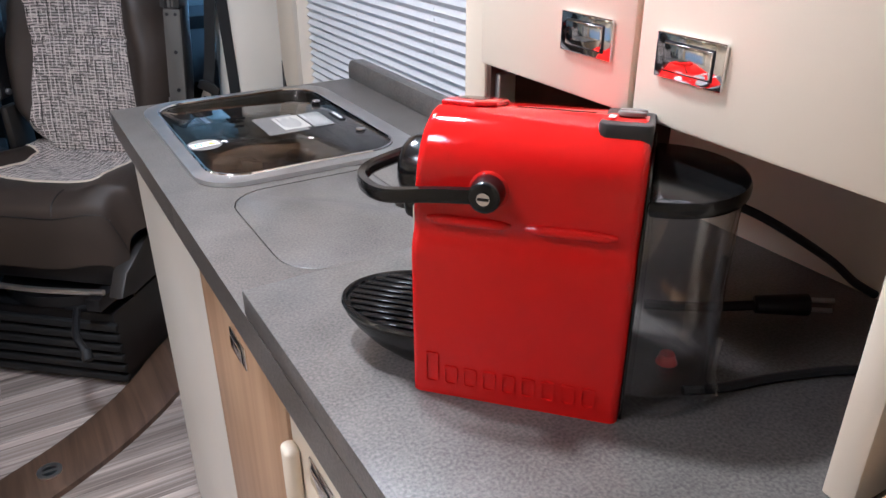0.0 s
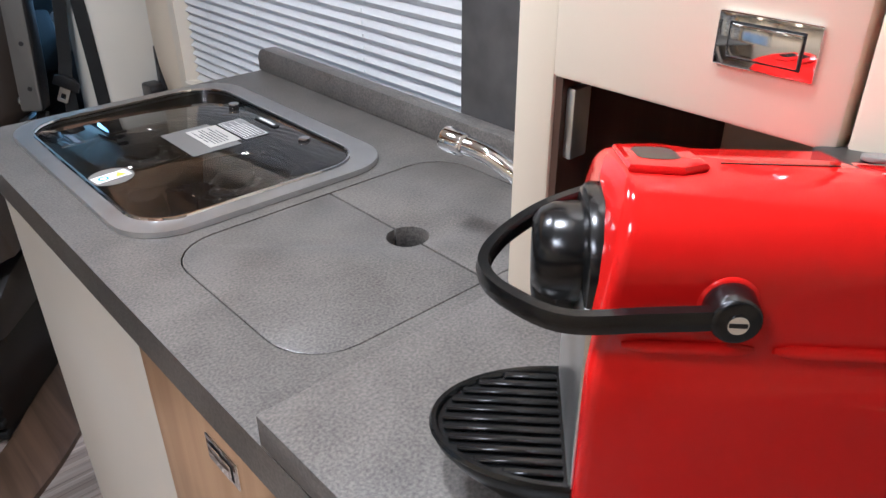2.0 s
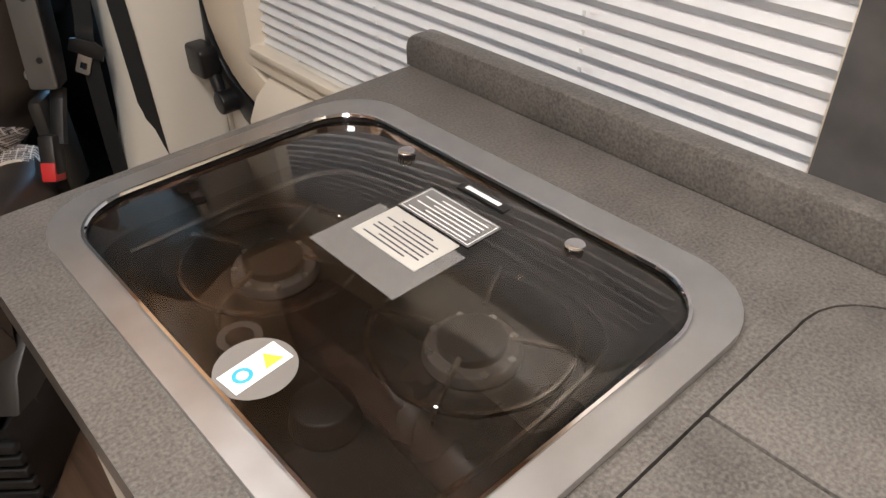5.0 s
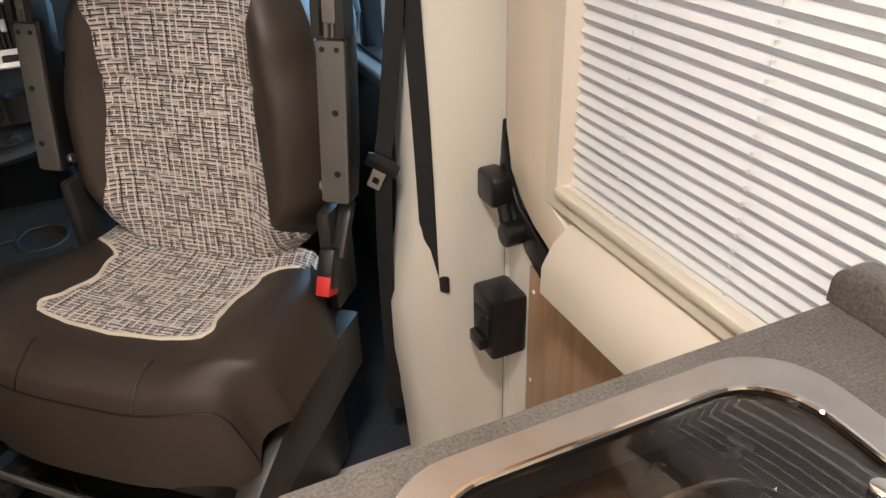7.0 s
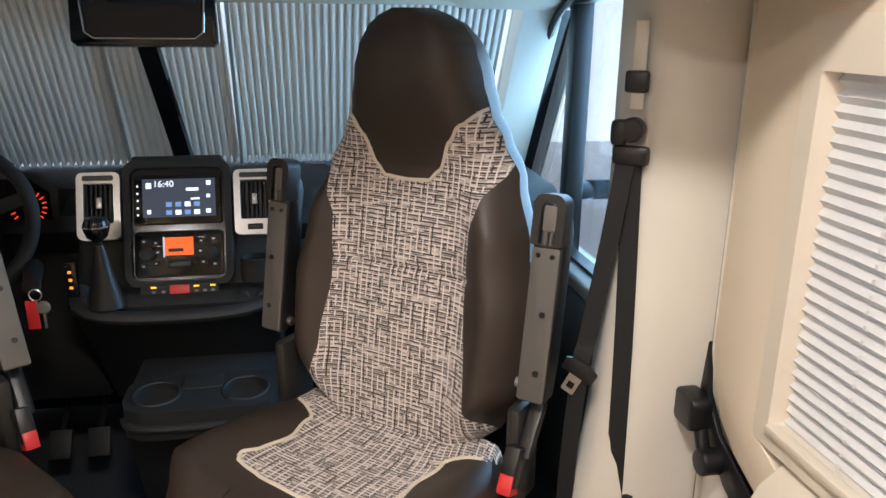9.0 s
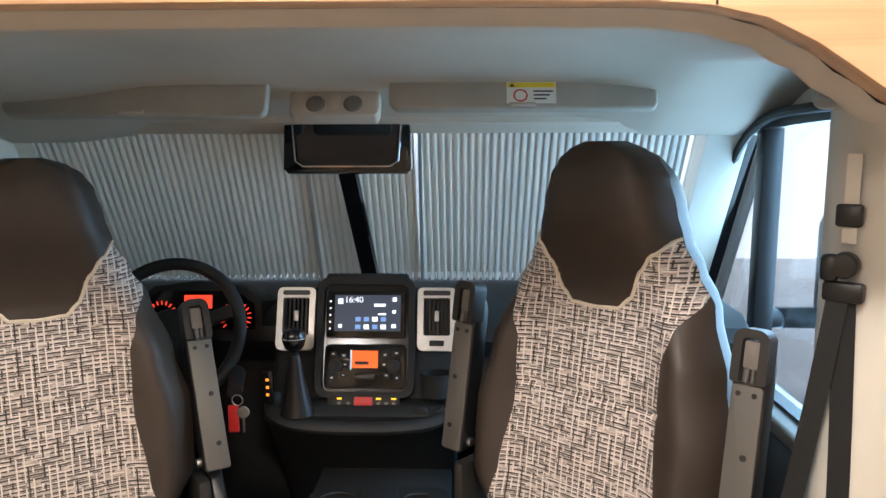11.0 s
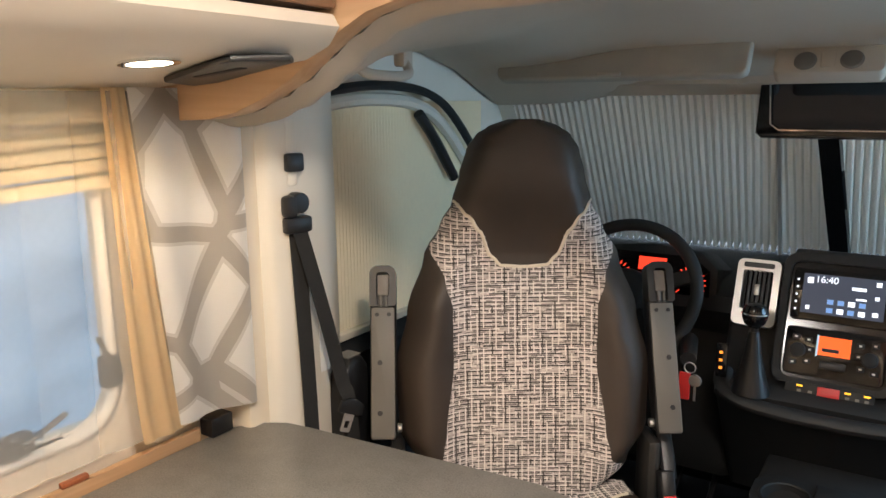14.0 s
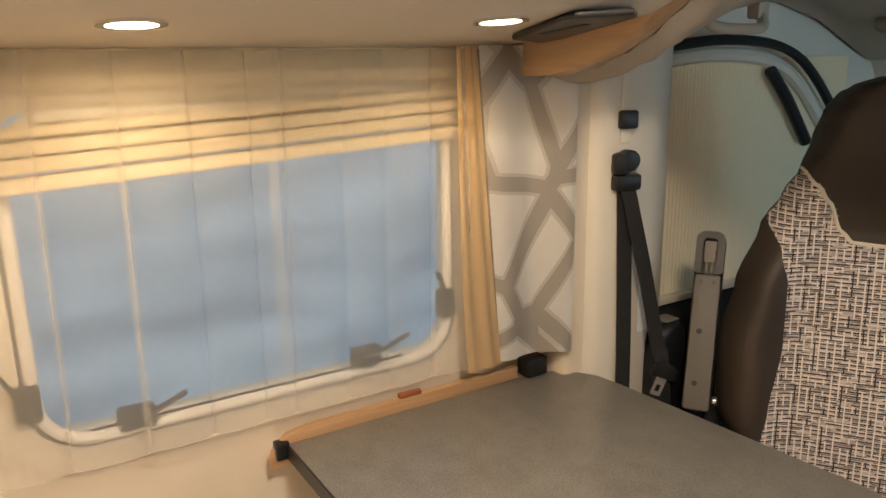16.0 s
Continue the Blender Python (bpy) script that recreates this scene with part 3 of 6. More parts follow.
    bk = part("buckle", moved(box(-0.014, 0.014, -0.02, 0.02, -0.035, 0.035, 0.005), Matrix.Translation((0.272, 0.115, 0.572)) @ Matrix.Rotation(radians(-24), 4, "X")), BLACK, seat)
    part("release_button", moved(box(-0.0125, 0.0125, -0.022, 0.016, -0.046, -0.012, 0.003), Matrix.Translation((0.272, 0.115, 0.572)) @ Matrix.Rotation(radians(-24), 4, "X")), RED_PLAIN, bk, "bright red release button")
    return seat


PASS = make_seat(pose(-0.070, 1.600, 0, 0, 0, -41) @ Matrix.Diagonal((1.03, 1.03, 1.0, 1.0)), "brown leather cab seat with tweed centre, swivelled to face the kitchen", LEATHER, -9)
DRIVE = make_seat(pose(-0.811, 1.574, 0, 0, 0, 34.75) @ Matrix.Diagonal((1.03, 1.03, 1.0, 1.0)), "brown leather cab seat with tweed centre, swivelled beside the table", LEATHER, -22)
for ob in DRIVE.children:
    if ob.name.split(".")[0] not in ("console", "cover_rib", "swivel_plate"):
        ob.location.z -= 0.028

# ---- kitchen worktop ----
WT = thing("kitchen_worktop", pose(0, 0, 0), "dark grey stone-look laminate worktop with a cut-out lid", "worktop")
slab = merge(plate_with_hole(rounded(-0.004, 0.52, -1.20, 0.2965, 0.0005), rounded(0.0565, 0.4065, 0.0435, 0.2865, 0.052), 0.862, 0.90), plate_with_hole(rounded(-0.004, 0.52, 0.2965, 0.756, (0.0005, 0.0005, 0.004, 0.004)), rounded(0.056, 0.327, 0.324, 0.712, 0.050), 0.862, 0.90))
part("slab", slab, STONE, WT)
# two lid halves that leave a round finger hole between them
near = rounded(0.058, 0.2445, 0.045, 0.285, (0.05, 0.002, 0.002, 0.05))
near[14:14] = [(0.2445 - 0.0200 * math.sin(math.pi * k / 16), 0.153 - 0.0200 * math.cos(math.pi * k / 16)) for k in range(17)]
far = rounded(0.2465, 0.405, 0.045, 0.285, (0.002, 0.05, 0.05, 0.002))
far += [(0.2465 + 0.0200 * math.sin(math.pi * k / 16), 0.153 + 0.0200 * math.cos(math.pi * k / 16)) for k in range(17)]
for outline in (near, far):
    part("sink_lid", prism(outline, 0.875, 0.9, 2, 0.0010), STONE, WT, "grey lid panel over the sink")
# black disc put in for the shade inside the hole
part("sink_bottom", cyl((0.2455, 0.153, 0.8625), (0.2455, 0.153, 0.8650), 0.045, n=32), RUBBER, WT, "black disc standing for the shade below the finger hole")
part("raised_board", box(-0.004, 0.52, -1.20, 0.0, 0.9005, 0.926, 0.0015), STONE, WT, "raised grey board at the step")
bs = [(0.002, 0.90), (0.7605, 0.90), (0.7605, 0.917)] + [(0.7405 + 0.02 * math.cos(radians(a)), 0.917 + 0.02 * math.sin(radians(a))) for a in range(10, 91, 16)] + [(0.002, 0.937)]
part("backsplash", prism(bs, 0.432, 0.457, 0, 0.002), STONE, WT, "grey upstand with a rounded end")

# ---- kitchen cabinet fronts ----
base = thing("kitchen_end_panel", pose(0, 0, 0), "smooth white end panel of the kitchen block", "cabinet")
part("panel", prism(rounded(0.014, 0.45, 0.272, 0.742, (0.002, 0.002, 0.01, 0.02)), 0.08, 0.862, 2), WHITE, base)
part("plinth", prism(rounded(0.020, 0.45, 0.272, 0.736, (0.002, 0.002, 0.01, 0.02)), 0.0, 0.078, 2), WHITE, base, "white plinth")
d1 = thing("base_cabinet", pose(0, 0, 0), "light oak kitchen cabinet front under the worktop", "cabinet")
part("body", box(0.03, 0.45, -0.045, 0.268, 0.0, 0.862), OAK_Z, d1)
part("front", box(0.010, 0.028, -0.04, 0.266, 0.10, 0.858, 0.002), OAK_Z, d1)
d2 = thing("kitchen_cupboard", pose(0, 0, 0), "cream kitchen cupboard under the raised worktop", "cabinet")
part("body", box(0.03, 0.52, -1.20, -0.05, 0.0, 0.862), CREAM, d2)
part("door", box(0.010, 0.028, -0.45, -0.05, 0.10, 0.84, 0.004), CREAM, d2)


def push_handle(parent, m):
    h = part("handle", moved(box(-0.0265, 0.0265, -0.003, 0.0, -0.0138, 0.0138, 0.0012), m), CHROME, parent, "polished chrome push plate")
    part("button_gap", moved(box(-0.0195, 0.0195, -0.0034, -0.0031, -0.0092, 0.0092), m), BLACK, h)
    part("push_button", moved(box(-0.0185, 0.0185, -0.0052, -0.0032, -0.0083, 0.0083, 0.0010), m), CHROME, h)


part("edge_grip", box(-0.004, 0.010, -0.078, -0.056, 0.69, 0.80, 0.006, 3), CREAM, d2, "rounded cream edge grip")
push_handle(d1, pose(0.010, 0.105, 0.80, 0, 0, -90))
push_handle(d2, pose(0.010, -0.13, 0.80, 0, 0, -90))

# ---- tall cupboard over the machine ----
tall = thing("wall_cupboard", pose(0, 0, 0), "cream wall cupboard with chrome push locks over an open niche", "cupboard")
part("post", box(0.222, 0.60, -0.034, 0.0, 0.926, 1.90, 0.003), CREAM, tall)
part("body", box(0.235, 0.60, -0.78, -0.034, 1.13, 1.90), CREAM, tall)
for y0, y1 in ((-0.219, -0.040), (-0.402, -0.223)):
    dr = part("door", box(0.213, 0.232, y0, y1, 1.105, 1.62, 0.003), CREAM, tall)
    push_handle(dr, pose(0.213, -0.175 if y0 > -0.3 else -0.268, 1.150, 0, 0, -90))
part("end_panel", box(0.216, 0.60, -0.425, -0.406, 0.926, 1.90, 0.002), CREAM, tall)
part("niche_back", box(0.455, 0.47, -0.406, -0.040, 0.926, 1.115), CREAM, tall)
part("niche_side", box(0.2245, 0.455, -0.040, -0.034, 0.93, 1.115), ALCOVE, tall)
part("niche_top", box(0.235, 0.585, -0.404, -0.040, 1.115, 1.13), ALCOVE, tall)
part("hinge", box(0.228, 0.246, -0.048, -0.0405, 1.045, 1.095, 0.002), STEEL, tall)

# ---- hob under a glass lid ----
HB = thing("gas_hob", pose(0, 0, 0), "built-in two-burner gas hob under a closed smoked glass lid", "hob")
HX0, HX1, HY0, HY1 = 0.038, 0.354, 0.303, 0.735
part("frame", plate_with_hole(rounded(HX0, HX1, HY0, HY1, 0.058, 8), rounded(0.057, HX1 - 0.028, HY0 + 0.022, HY1 - 0.024, 0.050, 8), 0.9005, 0.9065), HOB_STEEL, HB, "brushed steel rim with rounded corners")
rim = [Vector((x, y, 0.9068)) for x, y in rounded(0.058, HX1 - 0.029, HY0 + 0.023, HY1 - 0.025, 0.049, 8)]
part("rim_bead", sweep(rim, ring_section(0.0022, 6), closed=True), CHROME, HB, "bright edge bead")
PAN = mat("hob_enamel", (0.018, 0.017, 0.016), 0.25, vary=0.2, scale=14)
pan = rounded(0.057, HX1 - 0.028, HY0 + 0.022, HY1 - 0.024, 0.050, 8)
part("pan", prism(pan, 0.868, 0.872, 2), PAN, HB, "glossy black hob pan")
lid = part("glass_lid", prism(rounded(0.059, HX1 - 0.03, HY0 + 0.024, HY1 - 0.026, 0.048, 8), 0.9020, 0.9055, 2, 0.001), LIDGLASS, HB, "smoked glass lid")
for x, y in ((0.3045, 0.607), (0.304, 0.426)):
    part("hinge_stud", cyl((x, y, 0.9057), (x, y, 0.9090), 0.0075, n=20, bevel=0.001), CHROME, lid)
part("badge", box(0.299, 0.308, 0.490, 0.540, 0.9057, 0.9067, 0.0004), BLACK, lid, "small black maker's badge")
part("badge_mark", box(0.3015, 0.3055, 0.497, 0.533, 0.9068, 0.9071), PAPER, lid)


def pan_support(cx, cy, r, top):
    b = part("burner", cyl((cx, cy, 0.8725), (cx, cy, 0.880), r * 0.50, r * 0.46, 32, 0.001), GREY, HB, "round grey burner")
    part("burner_cap", cyl((cx, cy, 0.8802), (cx, cy, 0.887), r * 0.34, n=32, bevel=0.001), BLACK, b, "black enamel burner cap")
    for k in range(8):
        a = 2 * math.pi * k / 8 + 0.3
        part("flame_gap", box(cx + r * 0.43 * math.cos(a) - 0.002, cx + r * 0.43 * math.cos(a) + 0.002, cy + r * 0.43 * math.sin(a) - 0.002, cy + r * 0.43 * math.sin(a) + 0.002, 0.8802, 0.8815), STEEL, b)
    g = part("pan_support", tube([(cx + r * math.cos(2 * math.pi * k / 24), cy + r * math.sin(2 * math.pi * k / 24), 0.889) for k in range(24)], 0.0022, 6, 2, True), CHROME, HB, "chromed wire pan support")
    for k in range(4):
        a = 2 * math.pi * k / 4 + 0.5
        part("wire", tube([(cx + r * 1.12 * math.cos(a), cy + r * 1.12 * math.sin(a), 0.878), (cx + r * math.cos(a), cy + r * math.sin(a), 0.892), (cx + 0.40 * r * math.cos(a), cy + 0.40 * r * math.sin(a), 0.892)], 0.0020, 6, 4), CHROME, g)


pan_support(0.158, 0.585, 0.066, 0.91)
pan_support(0.205, 0.425, 0.066, 0.91)
part("wire_rail", tube([(0.085, 0.665, 0.885), (0.20, 0.668, 0.885), (0.262, 0.655, 0.885), (0.283, 0.60, 0.885), (0.285, 0.45, 0.885), (0.27, 0.37, 0.885), (0.2, 0.352, 0.885), (0.11, 0.352, 0.885)], 0.0022, 6, 8), CHROME, HB, "chromed wire rail round the burners")
ringb = plate_with_hole([(0.096 + 0.0145 * math.cos(a * 0.2618), 0.523 + 0.0145 * math.sin(a * 0.2618)) for a in range(24)], [(0.096 + 0.009 * math.cos(a * 0.2618), 0.523 + 0.009 * math.sin(a * 0.2618)) for a in range(24)], 0.8725, 0.890)
part("control_knob", ringb, GREY, HB, "grey control knob ring")
part("control_knob", cyl((0.103, 0.442, 0.8725), (0.103, 0.442, 0.890), 0.022, 0.0185, 32, 0.002), BLACK, HB, "black control knob")
stk = part("knob_plate", cyl((0.083, 0.4765, 0.9057), (0.083, 0.4765, 0.9061), 0.0245, n=40), GREY, HB, "round grey dotted patch on the glass")
part("safety_sticker", moved(box(-0.020, 0.020, -0.0095, 0.0095, 0.9062, 0.9065), pose(0.083, 0.4765, 0, 0, 0, 6)), PAPER, HB, "white sticker with blue ring and yellow triangle")
blue = mat("blue_print", (0.05, 0.35, 0.75), 0.5, vary=0.0)
yellow = mat("yellow_print", (0.85, 0.68, 0.04), 0.5, vary=0.0)
part("sticker_ring", moved(plate_with_hole([(-0.009 + 0.0062 * math.cos(a * 0.3927), 0.0062 * math.sin(a * 0.3927)) for a in range(16)], [(-0.009 + 0.0036 * math.cos(a * 0.3927), 0.0036 * math.sin(a * 0.3927)) for a in range(16)], 0.9066, 0.9067), pose(0.083, 0.4765, 0, 0, 0, 6)), blue, HB)
part("sticker_triangle", moved(prism([(0.003, -0.006), (0.016, -0.006), (0.0095, 0.006)], 0.9066, 0.9067), pose(0.083, 0.4765, 0, 0, 0, 6)), yellow, HB)
MESHGREY = glass("dotted_print", (0.85, 0.85, 0.84), 0.3, 1.4, 0.38, (0.30, 0.29, 0.28))
part("dotted_field", box(0.1775, 0.2415, 0.469, 0.563, 0.9056, 0.9058), MESHGREY, HB, "dotted grey field printed on the glass")
cd = tagged(part("notice_card", box(0.2055, 0.2470, 0.481, 0.550, 0.9060, 0.9067, 0.0002), CARD), "white paper notice lying on the glass lid", "card")
for k in range(7):
    part("text_line", box(0.2105 + 0.0044 * k, 0.2118 + 0.0044 * k, 0.488 + 0.010 * (k in (0, 6)), 0.543 - 0.012 * (k in (1, 4, 6)), 0.9067, 0.9069), INK, cd)
lb = tagged(part("rating_label", box(0.2500, 0.2840, 0.476, 0.552, 0.9060, 0.9064, 0.0002), MESHGREY), "clear label with fine print on the glass lid", "label")
part("label_border", plate_with_hole([(0.2515, 0.478), (0.2825, 0.478), (0.2825, 0.550), (0.2515, 0.550)], [(0.2521, 0.4786), (0.2819, 0.4786), (0.2819, 0.5494), (0.2521, 0.5494)], 0.9065, 0.9066), PAPER, lb)
for k in range(6):
    part("text_line", box(0.2545 + 0.0043 * k, 0.2556 + 0.0043 * k, 0.483, 0.545 - 0.014 * (k % 2), 0.9065, 0.9066), PAPER, lb)

# ---- unseen locker, added so that the hob glass reflects something dark ----
KL = thing("kitchen_locker", pose(0, 0, 0), "unseen walnut locker added above the kitchen blind to darken the hob glass reflection", "locker")
part("body", box(0.385, 0.60, 0.02, 1.16, 1.54, 1.88, 0.003), WALNUT, KL)
for y0, y1 in ((0.022, 0.588), (0.592, 1.158)):
    part("door", box(0.366, 0.384, y0, y1, 1.535, 1.878, 0.005), WALNUT, KL)

# ---- tap ----
TP = thing("sink_tap", pose(0, 0, 0), "polished chrome swivel tap folded over the sink lid", "tap")
part("spout", sweep(smooth_path([(0.278, 0.124, 0.997), (0.285, 0.085, 0.993), (0.303, 0.04, 0.966), (0.335, 0.015, 0.935), (0.37, 0.012, 0.905)], 8), ring_section(0.009, 14)), CHROME, TP)
part("nozzle", cyl((0.276, 0.133, 0.998), (0.279, 0.108, 0.997), 0.0122, 0.0112, 24, 0.003), CHROME, TP)
part("base", cyl((0.37, 0.012, 0.9003), (0.37, 0.012, 0.925), 0.022, 0.018, 32, 0.003), CHROME, TP)

# ---- coffee machine ----
CM = thing("coffee_machine", Matrix.Translation((0.058, -0.199, 0.926)) @ Matrix.Rotation(math.atan2(-0.728, 0.685), 4, "Z"), "glossy red capsule coffee machine with black handle and clear tank", "coffee machine")
# along x: front to back; y: away from the aisle; z: up
W = 0.118


def side_y(s, z):
    """Dip of the side face: a waist under the ribs, a roll at the top."""
    y = 0.0
    y += 0.004 * math.exp(-((z - 0.124) / 0.010) ** 2)
    if z > 0.17:
        y += 0.058 * (1 - math.sqrt(max(0.0, 1 - ((z - 0.17) / 0.0485) ** 2))) * 0.55
    return y


def mach_ring(z):
    f = 0.0 if z < 0.11 else 0.006 * min(1, (z - 0.11) / 0.08)
    if z > 0.185:
        f += 0.005 * ((z - 0.185) / 0.0335) ** 2
    x0, x1 = f, 0.1405 - (0.0 if z < 0.19 else 0.004 * ((z - 0.19) / 0.03) ** 2)
    y0 = side_y(0, z)
    y1 = W - y0
    return [Vector((x, y, z)) for x, y in rounded(x0, x1, y0, y1, 0.006, 4)]


zs = [0.0, 0.002] + [0.01 + 0.004 * k for k in range(25)] + [0.112 + 0.0025 * k for k in range(42)] + [0.2178]
def settle(bm):
    """The top slopes down towards the far side."""
    for v in bm.verts:
        if v.co.z > 0.14:
            v.co.z -= (0.021 + 0.20 * max(0.0, v.co.y - 0.025)) * (v.co.z - 0.14) / 0.078
    return bm


part("housing", settle(loft([mach_ring(min(z, 0.2180)) for z in zs])), RED, CM, "glossy red housing")
for a, b in ((0.012, 0.065), (0.073, 0.128)):
    part("grip_rib", moved(sweep([Vector((a + (b - a) * k / 10, 0.0015, 0.1325)) for k in range(11)], ring_section(0.0036, 10), scale=[0.4, 0.85, 1, 1, 1, 1, 1, 1, 1, 0.85, 0.4]), Matrix.Identity(4)), RED, CM)
part("lid_flap", settle(prism([(0.012, 0.034), (0.034, 0.030), (0.046, 0.040), (0.046, 0.078), (0.034, 0.088), (0.012, 0.084)], 0.2165, 0.2235, 2, 0.003)), RED, CM, "raised red capsule flap")
part("flap_recess", settle(prism(rounded(0.018, 0.036, 0.044, 0.074, 0.006), 0.2237, 0.2240, 2)), MACH_BLACK, CM)
part("lid_groove", settle(box(0.055, 0.105, 0.056, 0.0575, 0.2170, 0.2186)), MACH_BLACK, CM)
ctl = part("control_panel", settle(prism(rounded(0.110, 0.1408, 0.012, 0.104, 0.005), 0.200, 0.2192, 2, 0.002)), ARM_DARK, CM, "dark grey button panel")
for y, r in ((0.045, 0.0085), (0.068, 0.0085)):
    part("button", settle(cyl((0.127, y, 0.2190), (0.127, y, 0.2232), r, n=28, bevel=0.001)), GREY, ctl)
for k in range(5):
    part("panel_mark", settle(box(0.1145, 0.1185, 0.024 + 0.0035 * k, 0.0265 + 0.0035 * k, 0.2193, 0.2196)), PAPER, ctl)
part("head_plate", prism([(0.022, 0.112), (0.022, 0.150), (0.030, 0.165), (0.046, 0.175), (0.072, 0.174), (0.090, 0.163), (0.098, 0.148), (0.098, 0.112)], -0.0012, 0.012, 0, 0.003), MACH_BLACK, CM, "matt black plate behind the head")
part("front_plate", box(-0.0015, 0.006, 0.012, W - 0.012, 0.035, 0.135, 0.002), STEEL, CM, "pale steel front plate")
# brew head
rings = []
for k, (x, r) in enumerate(((0.006, 0.027), (-0.005, 0.027), (-0.014, 0.0262), (-0.020, 0.023), (-0.0235, 0.018), (-0.0238, 0.004))):
    rings.append([Vector((x, W / 2 + 0.004 + r * math.cos(2 * math.pi * j / 28) * 0.9, 0.141 + r * 0.9 * math.sin(2 * math.pi * j / 28))) for j in range(28)])
part("brew_head", loft(rings), MACH_BLACK, CM, "black brewing head")
part("spout", cyl((-0.012, W / 2, 0.128), (-0.012, W / 2, 0.108), 0.012, 0.010, 24, 0.002), MACH_BLACK, CM)
# lever: a loop round the head, hinged on both sides
path = smooth_path([(0.051, -0.009, 0.155), (0.02, -0.010, 0.153), (-0.012, -0.006, 0.148), (-0.033, 0.014, 0.144), (-0.045, W / 2 - 0.022, 0.141), (-0.045, W / 2 - 0.002, 0.141), (-0.033, W - 0.036, 0.142), (-0.012, W - 0.018, 0.147), (0.02, W - 0.004, 0.152), (0.051, W + 0.006, 0.155)], 8)
part("lever", sweep(path, [(-0.0024, -0.0044), (0.0024, -0.0044), (0.0036, -0.0028), (0.0022, 0.0), (0.0036, 0.0028), (0.0024, 0.0044), (-0.0024, 0.0044), (-0.0034, 0.0)]), MACH_BLACK, CM, "black loop lever")
for y0, y1 in ((0.002, -0.0135), (W - 0.002, W + 0.0135)):
    pv = part("hinge", cyl((0.051, y0, 0.155), (0.051, y1, 0.155), 0.0108, 0.0098, 32, 0.002), MACH_BLACK, CM)
    part("screw", cyl((0.051, y1, 0.155), (0.051, y1 + (-0.0012 if y1 < 0 else 0.0012), 0.155), 0.0040, n=20), CHROME, pv, "bright crosshead screw")
    part("screw_slot", box(0.0476, 0.0544, min(y1 * 1.0 - 0.0016, y1 + 0.0016), max(y1 - 0.0013, y1 + 0.0013), 0.1542, 0.1558), MACH_BLACK, pv)
part("hinge_boss", cyl((0.051, 0.006, 0.155), (0.051, -0.001, 0.155), 0.0138, 0.0122, 32, 0.002), RED, CM)
# drip tray: half a bowl
tray = []
for z, f in ((0.001, 0.20), (0.006, 0.52), (0.013, 0.74), (0.022, 0.90), (0.029, 0.985), (0.033, 1.0), (0.035, 0.985)):
    tray.append([Vector((0.0 - 0.073 * f * math.sin(math.pi * k / 24), W / 2 - 0.047 * (0.55 + 0.45 * f) * math.cos(math.pi * k / 24), z)) for k in range(25)])
part("drip_tray", loft(tray), MACH_BLACK, CM, "rounded black drip tray")
tr_rim = [Vector((-0.0005 - 0.0715 * math.sin(math.pi * k / 24), W / 2 - 0.046 * math.cos(math.pi * k / 24), 0.0355)) for k in range(25)]
part("tray_rim", sweep(tr_rim, ring_section(0.0025, 6)), MACH_BLACK, CM)
for k in range(11):
    y = W / 2 - 0.038 + 0.0076 * k
    ln = 0.067 * math.sqrt(max(0.05, 1 - ((y - W / 2) / 0.044) ** 2))
    part("grate_bar", box(-ln, -0.003, y - 0.0022, y + 0.0022, 0.0348, 0.0378, 0.0010, 1), MACH_BLACK, CM)
# tank: clear half-round vessel with a black lid
half_round = lambda grow, n=20: [(0.143, 0.008 - grow), *[(0.150 + (0.048 + grow) * math.sin(math.pi * k / n), W / 2 - (W / 2 - 0.008 + grow) * math.cos(math.pi * k / n)) for k in range(n + 1)], (0.143, W - 0.008 + grow)]
part("tank", plate_with_hole(half_round(0.0), half_round(-0.0022), 0.004, 0.1465), CLEAR, CM, "clear plastic water tank")
part("tank_floor", prism(half_round(-0.002), 0.018, 0.0205, 2), CLEAR, CM)
part("tank_inner_wall", box(0.1445, 0.1465, 0.012, W - 0.012, 0.02, 0.146), CLEAR, CM)
part("tank_lid", prism(half_round(0.004), 0.146, 0.158, 2, 0.004), MACH_BLACK, CM, "black tank lid")
part("valve", cyl((0.168, 0.052, 0.0206), (0.168, 0.052, 0.0275), 0.0075, 0.005, 20), RED_PLAIN, CM, "small red valve")
part("spout_clip", tube([(0.196, 0.040, 0.002), (0.201, 0.036, 0.012), (0.198, 0.04, 0.026), (0.199, 0.045, 0.05)], 0.0022, 6), CLEAR, CM)
part("back_plate", box(0.1405, 0.1428, 0.006, W - 0.006, 0.0, 0.165, 0.001), MACH_BLACK, CM)
# raised lettering on the side becomes a row of plain relief bars
for k in range(9):
    x0 = 0.010 + 0.0132 * k
    h = 0.024 if k == 0 else 0.015
    part("relief_mark", plate_with_hole(rounded(x0, x0 + 0.0095, 0.010, 0.010 + h, 0.002, 2), rounded(x0 + 0.0012, x0 + 0.0083, 0.0112, 0.0088 + h, 0.0015, 2), -0.0011, 0.0012, 1), RED, CM)

